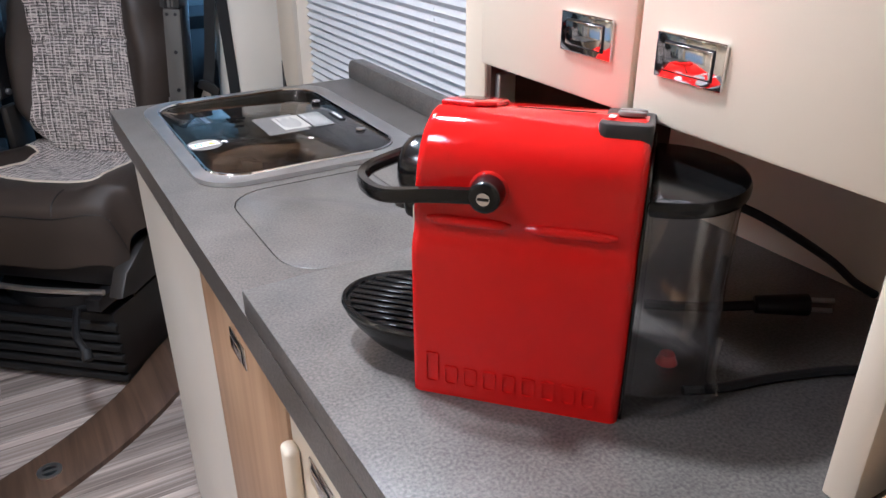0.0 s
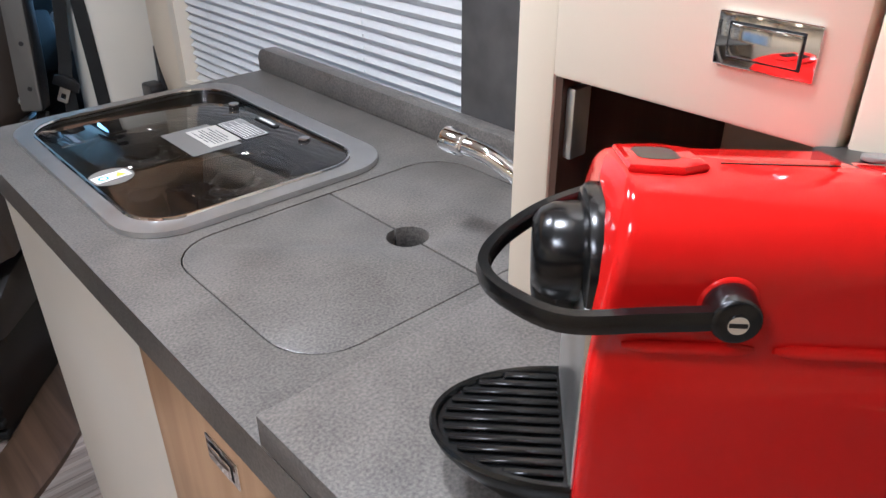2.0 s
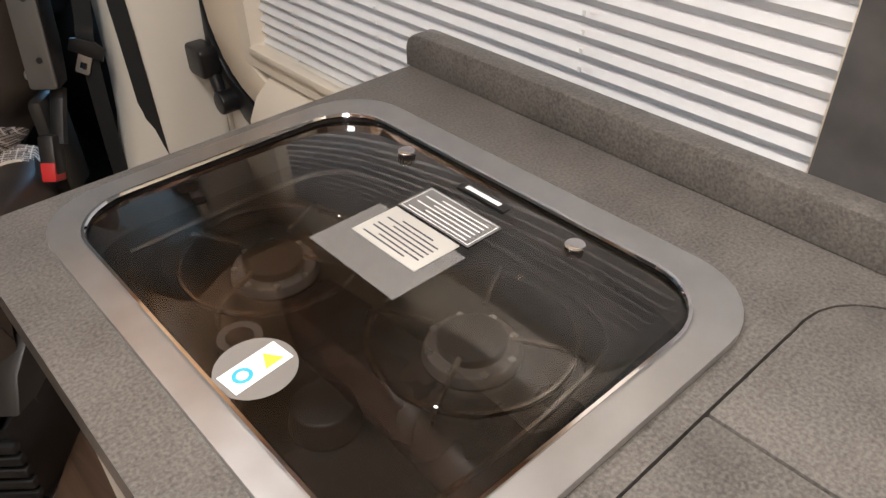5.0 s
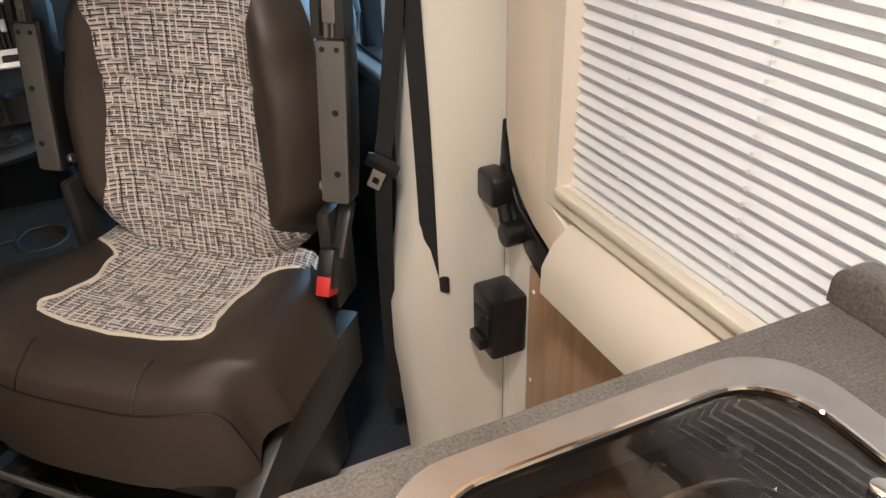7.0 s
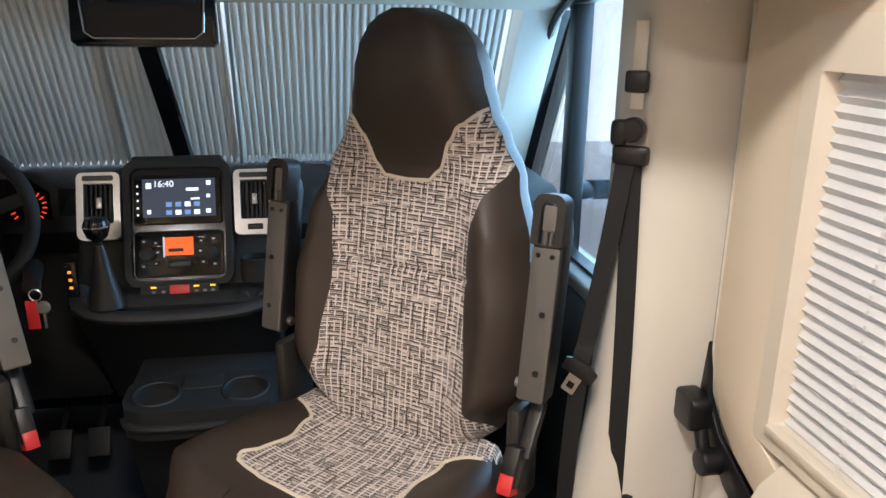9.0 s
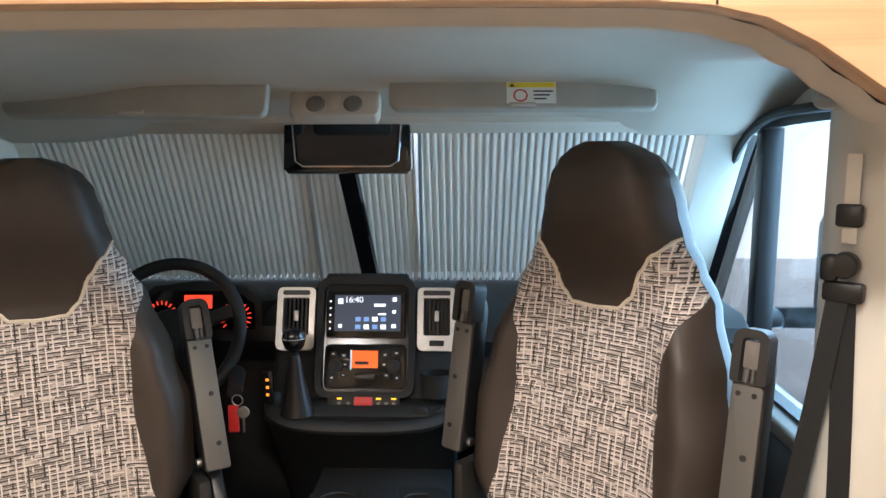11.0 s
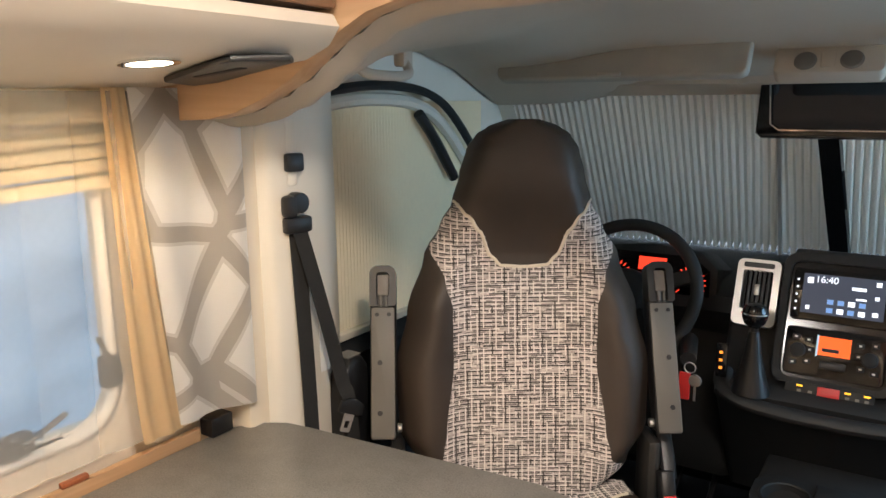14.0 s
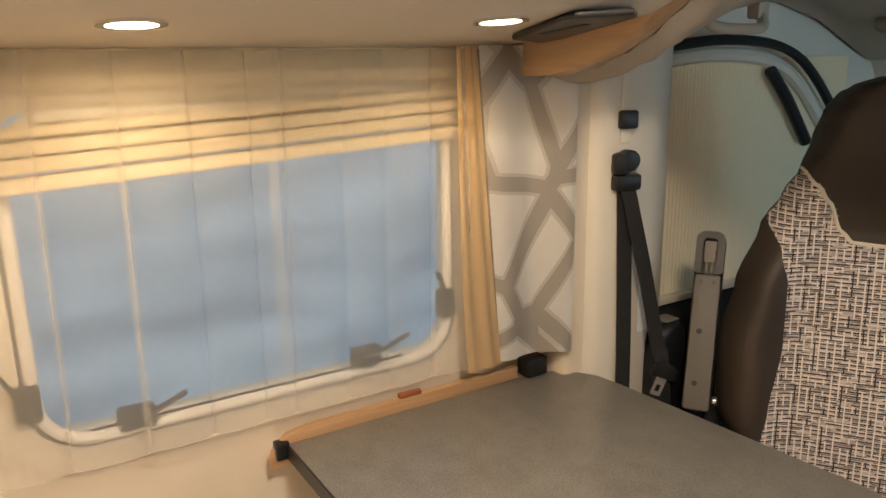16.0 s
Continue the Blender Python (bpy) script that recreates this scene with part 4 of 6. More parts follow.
# ---- cord and plug in the niche ----
CO = thing("power_cord", pose(0, 0, 0), "black power cord with two-pin plug lying in the niche", "cable")
part("cord", tube([(0.295, -0.235, 1.035), (0.320, -0.258, 1.022), (0.350, -0.275, 1.002), (0.395, -0.280, 0.972), (0.425, -0.284, 0.948), (0.446, -0.292, 0.934)], 0.0035), RUBBER, CO)
part("cord", tube([(0.215, -0.300, 0.9300), (0.242, -0.312, 0.9300), (0.289, -0.325, 0.9300), (0.342, -0.347, 0.9300), (0.39, -0.385, 0.9300)], 0.0035), RUBBER, CO)
part("cord", tube([(0.27, -0.205, 0.934), (0.30, -0.228, 0.934), (0.346, -0.256, 0.936)], 0.0042), RUBBER, CO)
pg = part("plug", cyl((0.342, -0.254, 0.937), (0.376, -0.279, 0.939), 0.0075, 0.0095, 20, 0.002), BLACK, CO, "black two-pin plug")
for dz in (-0.0045, 0.0045):
    part("pin", cyl((0.376, -0.279, 0.939 + dz), (0.391, -0.290, 0.939 + dz), 0.002, n=10), STEEL, pg)
EDGE = thing("niche_lip", pose(0, 0, 0), "clear acrylic lip with a wooden edge before the niche", "panel")
part("acrylic", box(0.10, 0.42, -0.446, -0.440, 0.9262, 0.945), CLEAR, EDGE)
part("wood_edge", box(0.10, 0.42, -0.448, -0.438, 0.945, 0.951, 0.002), OAK_X, EDGE)

# ---- kitchen window blind and sliding door ----
structure("splash_panel", box(0.515, 0.60, 0.0, 0.365, 0.90, 1.9), SPLASH, "dark grey splash panel beside the blind", "panel")


def pleated(name, p0, p1, top, count, depth, material, parent, profile=((0.0, 0.0), (0.5, 1.0))):
    """Folds that run from p0 to p1, stacked from p0 to top."""
    p0, p1, top = Vector(p0), Vector(p1), Vector(top)
    up = top - p0
    nrm = (p1 - p0).cross(up).normalized()
    bm, rows = bmesh.new(), []
    for s, d in [(k + a, b) for k in range(count) for a, b in profile] + [(count, 0.0)]:
        off = up * (s / count) + nrm * (depth * d)
        rows.append([bm.verts.new(p0 + off), bm.verts.new(p1 + off)])
    for a, b in zip(rows, rows[1:]):
        bm.faces.new((a[0], a[1], b[1], b[0]))
    return part(name, bm, material, parent, soft=False)


def cloth_mat(name, colour, through, clear=0.0):
    """Thin cloth: light passes through it, and a share of clear weave."""
    m = bpy.data.materials.new(name)
    m.use_nodes = True
    nt = m.node_tree
    out = nt.nodes["Material Output"]
    nt.nodes.remove(nt.nodes["Principled BSDF"])
    tc, n = nt.nodes.new("ShaderNodeTexCoord"), nt.nodes.new("ShaderNodeTexNoise")
    n.inputs["Scale"].default_value = 90
    nt.links.new(tc.outputs["Object"], n.inputs["Vector"])
    r = nt.nodes.new("ShaderNodeValToRGB")
    r.color_ramp.elements[0].color = (*[c * 0.93 for c in colour], 1)
    r.color_ramp.elements[1].color = (*colour, 1)
    nt.links.new(n.outputs[0], r.inputs[0])
    d, t = nt.nodes.new("ShaderNodeBsdfDiffuse"), nt.nodes.new("ShaderNodeBsdfTranslucent")
    for s in (d, t):
        nt.links.new(r.outputs[0], s.inputs[0])
    mx = nt.nodes.new("ShaderNodeMixShader")
    mx.inputs[0].default_value = through
    nt.links.new(d.outputs[0], mx.inputs[1])
    nt.links.new(t.outputs[0], mx.inputs[2])
    last = mx
    if clear:
        tp, m2 = nt.nodes.new("ShaderNodeBsdfTransparent"), nt.nodes.new("ShaderNodeMixShader")
        m2.inputs[0].default_value = clear
        nt.links.new(mx.outputs[0], m2.inputs[1])
        nt.links.new(tp.outputs[0], m2.inputs[2])
        last = m2
    nt.links.new(last.outputs[0], out.inputs["Surface"])
    return m


CLOTH = cloth_mat("white_pleat", (0.80, 0.78, 0.76), 0.25)
SCREEN_CLOTH = cloth_mat("windscreen_pleat", (0.92, 0.90, 0.85), 0.045)
SHEER = cloth_mat("sheer_curtain", (0.92, 0.88, 0.80), 0.5, 0.70)
BL = thing("kitchen_blind", pose(0, 0, 0), "closed white pleated blind in a cream frame", "blind")
pleated("pleats", (0.556, 0.372, 0.742), (0.556, 1.300, 0.742), (0.556, 0.372, 1.240), 26, 0.009, CLOTH, BL)
part("frame", plate_with_hole(rounded(0.335, 1.332, 0.705, 1.30, 0.012), rounded(0.372, 1.300, 0.738, 1.232, 0.006), 0.531, 0.598, 0), CREAM_PLASTIC, BL)
part("inner_rail", box(0.525, 0.545, 0.372, 1.30, 0.728, 0.742, 0.003), CREAM_PLASTIC, BL)
for y in (0.62, 0.96, 1.17):
    for k in range(25):
        part("cord_eyelet", box(0.5425, 0.5435, y - 0.002, y + 0.002, 0.748 + 0.01915 * k, 0.754 + 0.01915 * k), PAPER, BL)
# door leaf with its drooping corner
leaf = [(0.30, 1.245), (0.30, 1.90), (1.455, 1.90), (1.462, 0.80), (1.452, 0.745), (1.42, 0.685), (1.37, 0.645), (1.30, 0.617), (1.272, 0.612), (1.266, 0.68), (1.308, 0.70), (1.332, 0.72), (1.332, 1.245)]
structure("door_panel", prism(leaf, 0.532, 0.56, 0, 0.003), CREAM, "cream sliding door lining with a curved lower corner", "door")
structure("window_ledge", prism([(0.598, 0.575), (0.497, 0.575), (0.486, 0.587), (0.487, 0.632), (0.505, 0.668), (0.545, 0.703), (0.598, 0.703)], 0.30, 1.266, 1, 0.004), CREAM_PLASTIC, "cream moulded ledge below the blind", "ledge")
structure("door_lining", box(0.552, 0.598, 0.765, 1.462, 0.0, 0.575), WHITE, "white lower lining of the sliding door", "panel")
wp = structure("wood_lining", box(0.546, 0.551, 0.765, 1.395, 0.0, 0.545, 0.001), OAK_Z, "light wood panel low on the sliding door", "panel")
for z in (0.15, 0.30, 0.50):
    part("screw_cap", cyl((0.546, 1.378, z), (0.5445, 1.378, z), 0.004, n=12), PAPER, wp)
HG = thing("door_catch", pose(0, 0, 0), "black plastic door arm with a turning knob", "door hardware")
part("arm", prism([(1.49, 0.785), (1.475, 0.70), (1.43, 0.645), (1.33, 0.60), (1.285, 0.585), (1.288, 0.545), (1.33, 0.535), (1.40, 0.57), (1.455, 0.62), (1.50, 0.69)], 0.540, 0.5505, 0, 0.002), BLACK, HG)
part("lever", prism(rounded(1.445, 1.512, 0.640, 0.700, 0.014), 0.500, 0.538, 0, 0.006), BLACK, HG)
part("stem", cyl((0.525, 1.462, 0.655), (0.525, 1.435, 0.595), 0.012, n=16), BLACK, HG)
part("knob", cyl((0.545, 1.425, 0.600), (0.508, 1.425, 0.600), 0.022, n=24, bevel=0.004), BLACK, HG)
LT = thing("door_latch", pose(0, 0, 0), "square black latch block on the door pillar", "door hardware")
part("block", box(0.478, 0.553, 1.405, 1.490, 0.345, 0.476, 0.010), BLACK, LT)
part("slot", box(0.474, 0.48, 1.418, 1.476, 0.392, 0.440, 0.004), RUBBER, LT)
part("tab", box(0.462, 0.482, 1.425, 1.470, 0.362, 0.388, 0.004), BLACK, LT)


def pillar_ring(z, grow):
    base = [(0.405 - grow, 1.60), (0.408 - grow, 1.556), (0.418 - grow * 0.9, 1.532), (0.445 - grow * 0.5, 1.512), (0.475 - grow * 0.2, 1.506), (0.53, 1.503), (0.66, 1.500), (0.66, 1.70), (0.46, 1.70), (0.41, 1.64)]
    return [Vector((x, y, z)) for x, y in base]


structure("door_pillar", loft([pillar_ring(z, g) for z, g in ((0.0, 0.03), (0.15, 0.04), (0.30, 0.056), (0.42, 0.060), (0.50, 0.046), (0.57, 0.03), (0.65, 0.022), (0.85, 0.014), (1.1, 0.0), (1.2, -0.004), (1.9, -0.01))]), PILLAR, "cream plastic door pillar with the belt anchor", "pillar")
structure("door_gap", box(0.556, 0.60, 1.462, 1.503, 0.0, 1.9), WHITE, "white body strip between door and pillar", "panel")
structure("pillar_joint", box(0.5505, 0.5535, 1.4935, 1.4965, 0.0, 1.9), GREY, "narrow dark joint beside the door pillar", "trim")
part("door_seal", tube([(0.553, 1.484, 0.02), (0.553, 1.488, 0.9), (0.553, 1.492, 1.9)], 0.006, 8, 2), PILLAR)
bpy.data.objects["door_seal"]["kind"] = "structure"


def strap(pts, width, side, parent, label=""):
    sec = [(-width / 2, -0.0008), (width / 2, -0.0008), (width / 2, 0.0008), (-width / 2, 0.0008)]
    return part("strap", sweep(smooth_path(pts, 6), sec, up=side), BELT, parent, label)


def seat_belt(m, label, tongue):
    """A belt on its pillar: x along the pillar, y out towards the cabin, z up from the slot."""
    b = thing("seat_belt", m, label, "seat belt", "cab seat belts")
    up = Vector((0, -1, 0))
    strap([(0.0, -0.004, 0.60), (0.012, -0.006, 0.30), (0.018, -0.006, 0.0), (0.02, 0.0, -0.03)], 0.031, up, b)
    lx, ly, lz = tongue
    strap([(-0.004, -0.014, 0.60), (lx * 0.45, -0.019, 0.60 - (0.60 - lz) * 0.45), (lx * 0.85, -0.022, 0.60 - (0.60 - lz) * 0.85), (lx, ly, lz), (lx * 1.35, ly + 0.02, lz - 0.25), (lx * 1.6, ly + 0.05, lz - 0.60)], 0.030, up, b)
    part("guide", box(-0.028, 0.028, -0.020, 0.0, 0.575, 0.605, 0.006), BLACK, b, "black belt guide")
    part("guide_bolt", cyl((0, 0.0, 0.630), (0, -0.026, 0.630), 0.019, n=24, bevel=0.004), BLACK, b)
    part("guide_cap", box(-0.032, -0.006, -0.028, -0.004, 0.605, 0.645, 0.008), BLACK, b)
    part("height_slider", box(-0.018, 0.018, -0.016, 0.0, 0.685, 0.718, 0.005), BLACK, b)
    part("slider_slot", box(-0.010, 0.010, -0.0015, 0.0, 0.66, 0.79, 0.001), PILLAR, b)
    part("slot_cover", box(-0.012, 0.052, -0.006, 0.0, -0.045, -0.01, 0.004), BLACK, b)
    tg = part("tongue", moved(prism([(-0.03, -0.012), (0.03, -0.012), (0.03, 0.010), (0.012, 0.018), (-0.012, 0.018), (-0.03, 0.010)], -0.008, 0.0, 1, 0.002), pose(*tongue, 0, 25, 0)), BLACK, b)
    part("tongue_plate", moved(plate_with_hole(rounded(-0.012, 0.012, -0.048, -0.010, 0.003, 2), rounded(-0.006, 0.006, -0.040, -0.026, 0.001, 2), -0.0055, -0.003, 1), pose(*tongue, 0, 25, 0)), STEEL, b)
    return b


seat_belt(pose(0.400, 1.537, 0.50, 0, 0, -38), "black seat belt hanging from the passenger side pillar", (-0.052, -0.026, 0.22))

# ---- floor and step ----
vinyl = structure("floor_living", box(-1.33, 0.60, -1.7, 1.60, -0.0055, -0.001), PLANK, "striped wood-look vinyl floor", "floor")
band = smooth_path([(-0.95, 0.80, 0), (-0.62, 0.86, 0), (-0.30, 1.00, 0), (-0.10, 1.13, 0), (0.06, 1.30, 0), (0.20, 1.56, 0)], 8)
st = structure("step_trim", sweep(band, [(-0.075, 0.0), (0.075, 0.0), (0.075, 0.016), (0.06, 0.02), (-0.06, 0.02), (-0.075, 0.016)]), DARKWOOD, "dark wood step trim curving across the floor", "trim")
FR = thing("floor_ring", pose(-0.262, 1.018, 0.0202), "round steel floor socket set in the step trim", "fitting")
part("ring", plate_with_hole([(0.027 * math.cos(k * 0.2618), 0.027 * math.sin(k * 0.2618)) for k in range(24)], [(0.018 * math.cos(k * 0.2618), 0.018 * math.sin(k * 0.2618)) for k in range(24)], 0, 0.004), STEEL, FR)
part("cup", cyl((0, 0, 0), (0, 0, 0.0015), 0.0185, n=24), BLACK, FR)
part("bar", box(-0.018, 0.018, -0.003, 0.003, 0.0015, 0.004), STEEL, FR)

# ---- dinette side ----
TB = thing("dinette_table", pose(0, 0, 0), "grey stone-look dinette table with a cut corner", "table")
part("tabletop", prism([(-1.286, 0.763), (-0.58, 0.763), (-0.56, 0.80), (-0.56, 1.30), (-0.60, 1.36), (-0.72, 1.388), (-1.16, 1.352), (-1.21, 1.345), (-1.255, 1.318), (-1.286, 1.268)], 0.714, 0.74, 2, 0.003), TABLE_TOP, TB)
part("edge_band", box(-1.284, -0.60, 0.760, 0.763, 0.715, 0.739), BLACK, TB, "dark edge band")
part("leg", box(-0.78, -0.72, 1.0, 1.06, 0, 0.714, 0.006), STEEL, TB)
part("wall_clip", box(-1.300, -1.268, 1.222, 1.270, 0.742, 0.776, 0.003), BLACK, TB, "black wall bracket")
part("wall_clip", box(-1.300, -1.280, 0.742, 0.764, 0.716, 0.745, 0.003), BLACK, TB, "black wall bracket")
wr = structure("wall_rail", prism([(0.735, 0.700), (1.215, 0.700), (1.215, 0.760), (0.800, 0.759), (0.765, 0.753), (0.745, 0.740), (0.735, 0.72)], -1.303, -1.288, 0, 0.004), OAK, "light wood rail along the wall behind the table", "rail")
part("rail_pull", box(-1.300, -1.289, 0.965, 1.008, 0.7595, 0.768, 0.002), mat("red_brown_wood", (0.32, 0.10, 0.04), 0.4), wr, "small reddish wood pull")

WN = tagged(part("window_1", box(LW - 0.062, LW - 0.055, 0.40, 1.13, 0.79, 1.24), WINDOW), "hinged acrylic dinette window with rounded corners", "window", kind="structure")
WN.visible_shadow = False
part("window_frame", plate_with_hole(rounded(0.385, 1.132, 0.762, 1.30, 0.095, 8), rounded(0.418, 1.100, 0.800, 1.27, 0.080, 8), LW - 0.05, LW + 0.004, 0), CREAM_PLASTIC, WN)
part("rubber_seal", sweep([Vector((LW - 0.012, y, z)) for y, z in rounded(0.412, 1.106, 0.793, 1.240, 0.084, 8)], [(-0.012, -0.014), (0.012, -0.014), (0.012, 0.014), (-0.012, 0.014)], closed=True, up=Vector((1, 0, 0))), GREY, WN, "grey window seal")
part("bright_edge", sweep([Vector((LW + 0.006, y, z)) for y, z in rounded(0.432, 1.084, 0.812, 1.258, 0.072, 8)], ring_section(0.009, 8), closed=True, up=Vector((1, 0, 0))), WHITE, WN, "white glazing edge")


def window_catch(m):
    c = thing("window_catch", m, "dark plastic window catch with a slim lever", "window catch", "window catches")
    part("block", box(-0.004, 0.020, -0.026, 0.026, -0.012, 0.020, 0.006), ARM_DARK, c)
    part("boss", cyl((0.018, 0.0, 0.008), (0.032, 0.0, 0.008), 0.013, n=20, bevel=0.003), ARM_DARK, c)
    part("lever", tube([(0.030, 0.0, 0.010), (0.034, 0.03, 0.020), (0.036, 0.066, 0.036)], 0.006, 8, 5, flat=0.6), ARM_DARK, c)
    return c


ct = window_catch(pose(LW + 0.004, 0.918, 0.838))
copy_thing(ct, pose(LW + 0.004, 0.555, 0.828))
copy_thing(ct, pose(LW + 0.004, 1.080, 0.905, 90, 0, 0))
copy_thing(ct, pose(LW + 0.004, 0.428, 0.885, 90, 0, 0))
# rolled pleated blind above the window
RB = thing("cassette_blind", pose(0, 0, 0), "cream cassette blind folded up over the window", "blind")
YEL = mat("cream_blind", (0.76, 0.66, 0.48), 0.6, vary=0.03, scale=8)
for z0, z1, d in ((1.196, 1.214, 0.040), (1.219, 1.238, 0.030), (1.241, 1.258, 0.034), (1.262, 1.276, 0.026)):
    bb = box(LW, LW + d, 0.40, 1.128, z0, z1, 0.003)
    for v in bb.verts:
        v.co.z -= 0.045 * (1.128 - v.co.y)
    part("fold", bb, YEL, RB)
structure("upper_trim", prism([(LW, 1.290), (LW + 0.030, 1.290), (LW + 0.036, 1.306), (LW + 0.012, 1.34), (LW, 1.34)], 0.30, 1.1315, 1, 0.003), YEL, "cream upper window trim", "trim")
structure("jamb", box(LW, LW + 0.034, 1.1325, 1.160, 0.76, 1.335, 0.006), CREAM_PLASTIC, "cream window jamb", "trim")
# sheer curtains, two lengths meeting before the window
for y0, y1, sd in ((0.34, 0.772, 1), (0.758, 1.155, 2)):
    cu = bmesh.new()
    rng = random.Random(sd)
    waves = [(rng.uniform(0.075, 0.15), rng.uniform(0, 6.3), rng.uniform(0.5, 1.0)) for _ in range(3)]
    rows = []
    for i in range(25):
        z = 0.795 + (1.335 - 0.795) * i / 24
        row = []
        for j in range(161):
            u = y0 + (y1 - y0) * j / 160
            rest = min(1.0, (u - y0) / 0.03, (y1 - u) / 0.03)
            ph = [2 * math.pi * u / w + p + 0.5 * (1 - i / 24) for w, p, _ in waves]
            y = u + rest * sum(0.0115 * k * math.sin(a) for a, (_, _, k) in zip(ph, waves))
            x = -1.270 + rest * sum(0.005 * k * math.cos(a) for a, (_, _, k) in zip(ph, waves))
            if sd == 2:
                y = min(y, 1.155 - 0.022 * math.sin(math.pi * min(1, max(0, (z - 0.80) / 0.53))) ** 2)
            row.append(cu.verts.new((x, y, z)))
        rows.append(row)
    for a, b in zip(rows, rows[1:]):
        for j in range(160):
            cu.faces.new((a[j], a[j + 1], b[j + 1], b[j]))
    tagged(part("sheer_curtain", cu, SHEER), "sheer cream curtain hanging before the dinette window", "curtain", "sheer curtains")
# gathered side hem of the curtain
TAN = cloth_mat("gathered_hem", (0.86, 0.71, 0.49), 0.45)
hem = bmesh.new()
rows = []
for i in range(21):
    f = i / 20
    z = 0.788 + 0.552 * f
    y1 = 1.161 - 0.054 * f ** 0.8
    rows.append([hem.verts.new((-1.262 + 0.004 * math.sin(j * 0.5 + 0.6 * f), y1 - (0.074 - 0.034 * f) * (1 - j / 24), z)) for j in range(25)])
for a, b in zip(rows, rows[1:]):
    for j in range(24):
        hem.faces.new((a[j], a[j + 1], b[j + 1], b[j]))
bmesh.ops.solidify(hem, geom=hem.faces[:], thickness=0.0015)
part("hem", hem, TAN, bpy.data.objects["sheer_curtain.001"], "gathered tan curtain hem")
# patterned curtain in the corner
pm = bpy.data.materials.new("patterned_cloth")
pm.use_nodes = True
nt = pm.node_tree
pb = nt.nodes["Principled BSDF"]
pb.inputs["Roughness"].default_value = 0.9
tc, vo = nt.nodes.new("ShaderNodeTexCoord"), nt.nodes.new("ShaderNodeTexVoronoi")
vo.feature = "DISTANCE_TO_EDGE"
vo.inputs["Scale"].default_value = 7.2
mp = nt.nodes.new("ShaderNodeMapping")
mp.inputs["Location"].default_value, mp.inputs["Scale"].default_value = (0.35, 0.12, 0.55), (0.3, 1.0, 0.9)
nt.links.new(tc.outputs["Object"], mp.inputs[0])
nt.links.new(mp.outputs[0], vo.inputs["Vector"])
rp = nt.nodes.new("ShaderNodeValToRGB")
rp.color_ramp.interpolation = "CONSTANT"
rp.color_ramp.elements[0].color = (0.50, 0.47, 0.43, 1)
rp.color_ramp.elements[1].position, rp.color_ramp.elements[1].color = 0.075, (0.70, 0.68, 0.65, 1)
k3 = rp.color_ramp.elements.new(0.11)
k3.color = (0.88, 0.87, 0.85, 1)
nt.links.new(vo.outputs["Distance"], rp.inputs[0])
nt.links.new(rp.outputs[0], pb.inputs["Base Color"])
cu = bmesh.new()
rows = []
for i in range(31):
    z = 0.795 + 0.545 * i / 30
    pinch = 0.030 * (1 - i / 30)
    row = []
    for j in range(41):
        u = j / 40
        y = 1.110 + pinch * 1.5 + (0.183 - pinch * 1.5) * u
        row.append(cu.verts.new((-1.268 + 0.010 * math.sin(u * 7.5 + 0.8) + 0.03 * u, y, z)))
    rows.append(row)
for a, b in zip(rows, rows[1:]):
    for j in range(40):
        cu.faces.new((a[j], a[j + 1], b[j + 1], b[j]))
bmesh.ops.solidify(cu, geom=cu.faces[:], thickness=0.002)
tagged(part("patterned_curtain", cu, pm), "white and grey geometric patterned curtain in the corner", "curtain")

OH = thing("overhead_locker", pose(0, 0, 0), "long cream overhead locker with a glossy walnut front", "locker")
part("base", prism([(-1.33, 1.338), (-0.985, 1.372), (-0.945, 1.388), (-0.925, 1.412), (-0.935, 1.428), (-1.33, 1.428)], -1.6, 1.199, 1, 0.004), CREAM_PLASTIC, OH, "white rounded locker base")
part("door", box(-1.33, -0.930, -1.6, 1.199, 1.434, 1.86, 0.006), WALNUT, OH, "glossy walnut front")
part("handle", box(-0.932, -0.918, 0.80, 0.95, 1.452, 1.468, 0.005), CHROME, OH, "chrome handle")
LAMPG = glow("lamp_glow", (1.0, 0.82, 0.56), 16)
# the downlights at y 0.05 and -0.40 are unseen extras lighting the kitchen side
for x, y in ((-1.112, 0.570), (-1.052, 1.000), (-1.05, 0.05), (-1.05, -0.40)):
    zc = 1.338 + (x + 1.33) * 0.0986
    dl = thing("downlight", pose(x, y, zc, 0, -5.6, 0), "small round warm downlight, switched on", "lamp", "locker spots")
    part("bezel", plate_with_hole([(0.036 * math.cos(k * 0.1963), 0.036 * math.sin(k * 0.1963)) for k in range(32)], [(0.027 * math.cos(k * 0.1963), 0.027 * math.sin(k * 0.1963)) for k in range(32)], -0.003, 0.001), CHROME, dl)
    part("diffuser", cyl((0, 0, -0.0022), (0, 0, 0.0008), 0.027, n=32), LAMPG, dl)
for x, y, w in ((-1.075, 1.145, 0.20), (-1.10, 0.40, 0.16)):
    zc = 1.338 + (x + 1.33) * 0.0986
    sp = thing("loudspeaker", pose(x, y, zc - 0.004, 0, -5.6, 0), "flat black loudspeaker panel under the locker", "loudspeaker", "locker speakers")
    part("grille", prism([(-0.090, -0.042), (0.085, -0.096), (0.105, -0.094), (0.140, -0.030), (0.122, -0.006), (-0.075, 0.044), (-0.125, 0.036)], -0.006, 0.003, 2, 0.003), BLACK, sp)
    part("grille_recess", box(-0.02, 0.07, -0.050, -0.036, -0.0075, -0.0055, 0.001), RUBBER, sp)

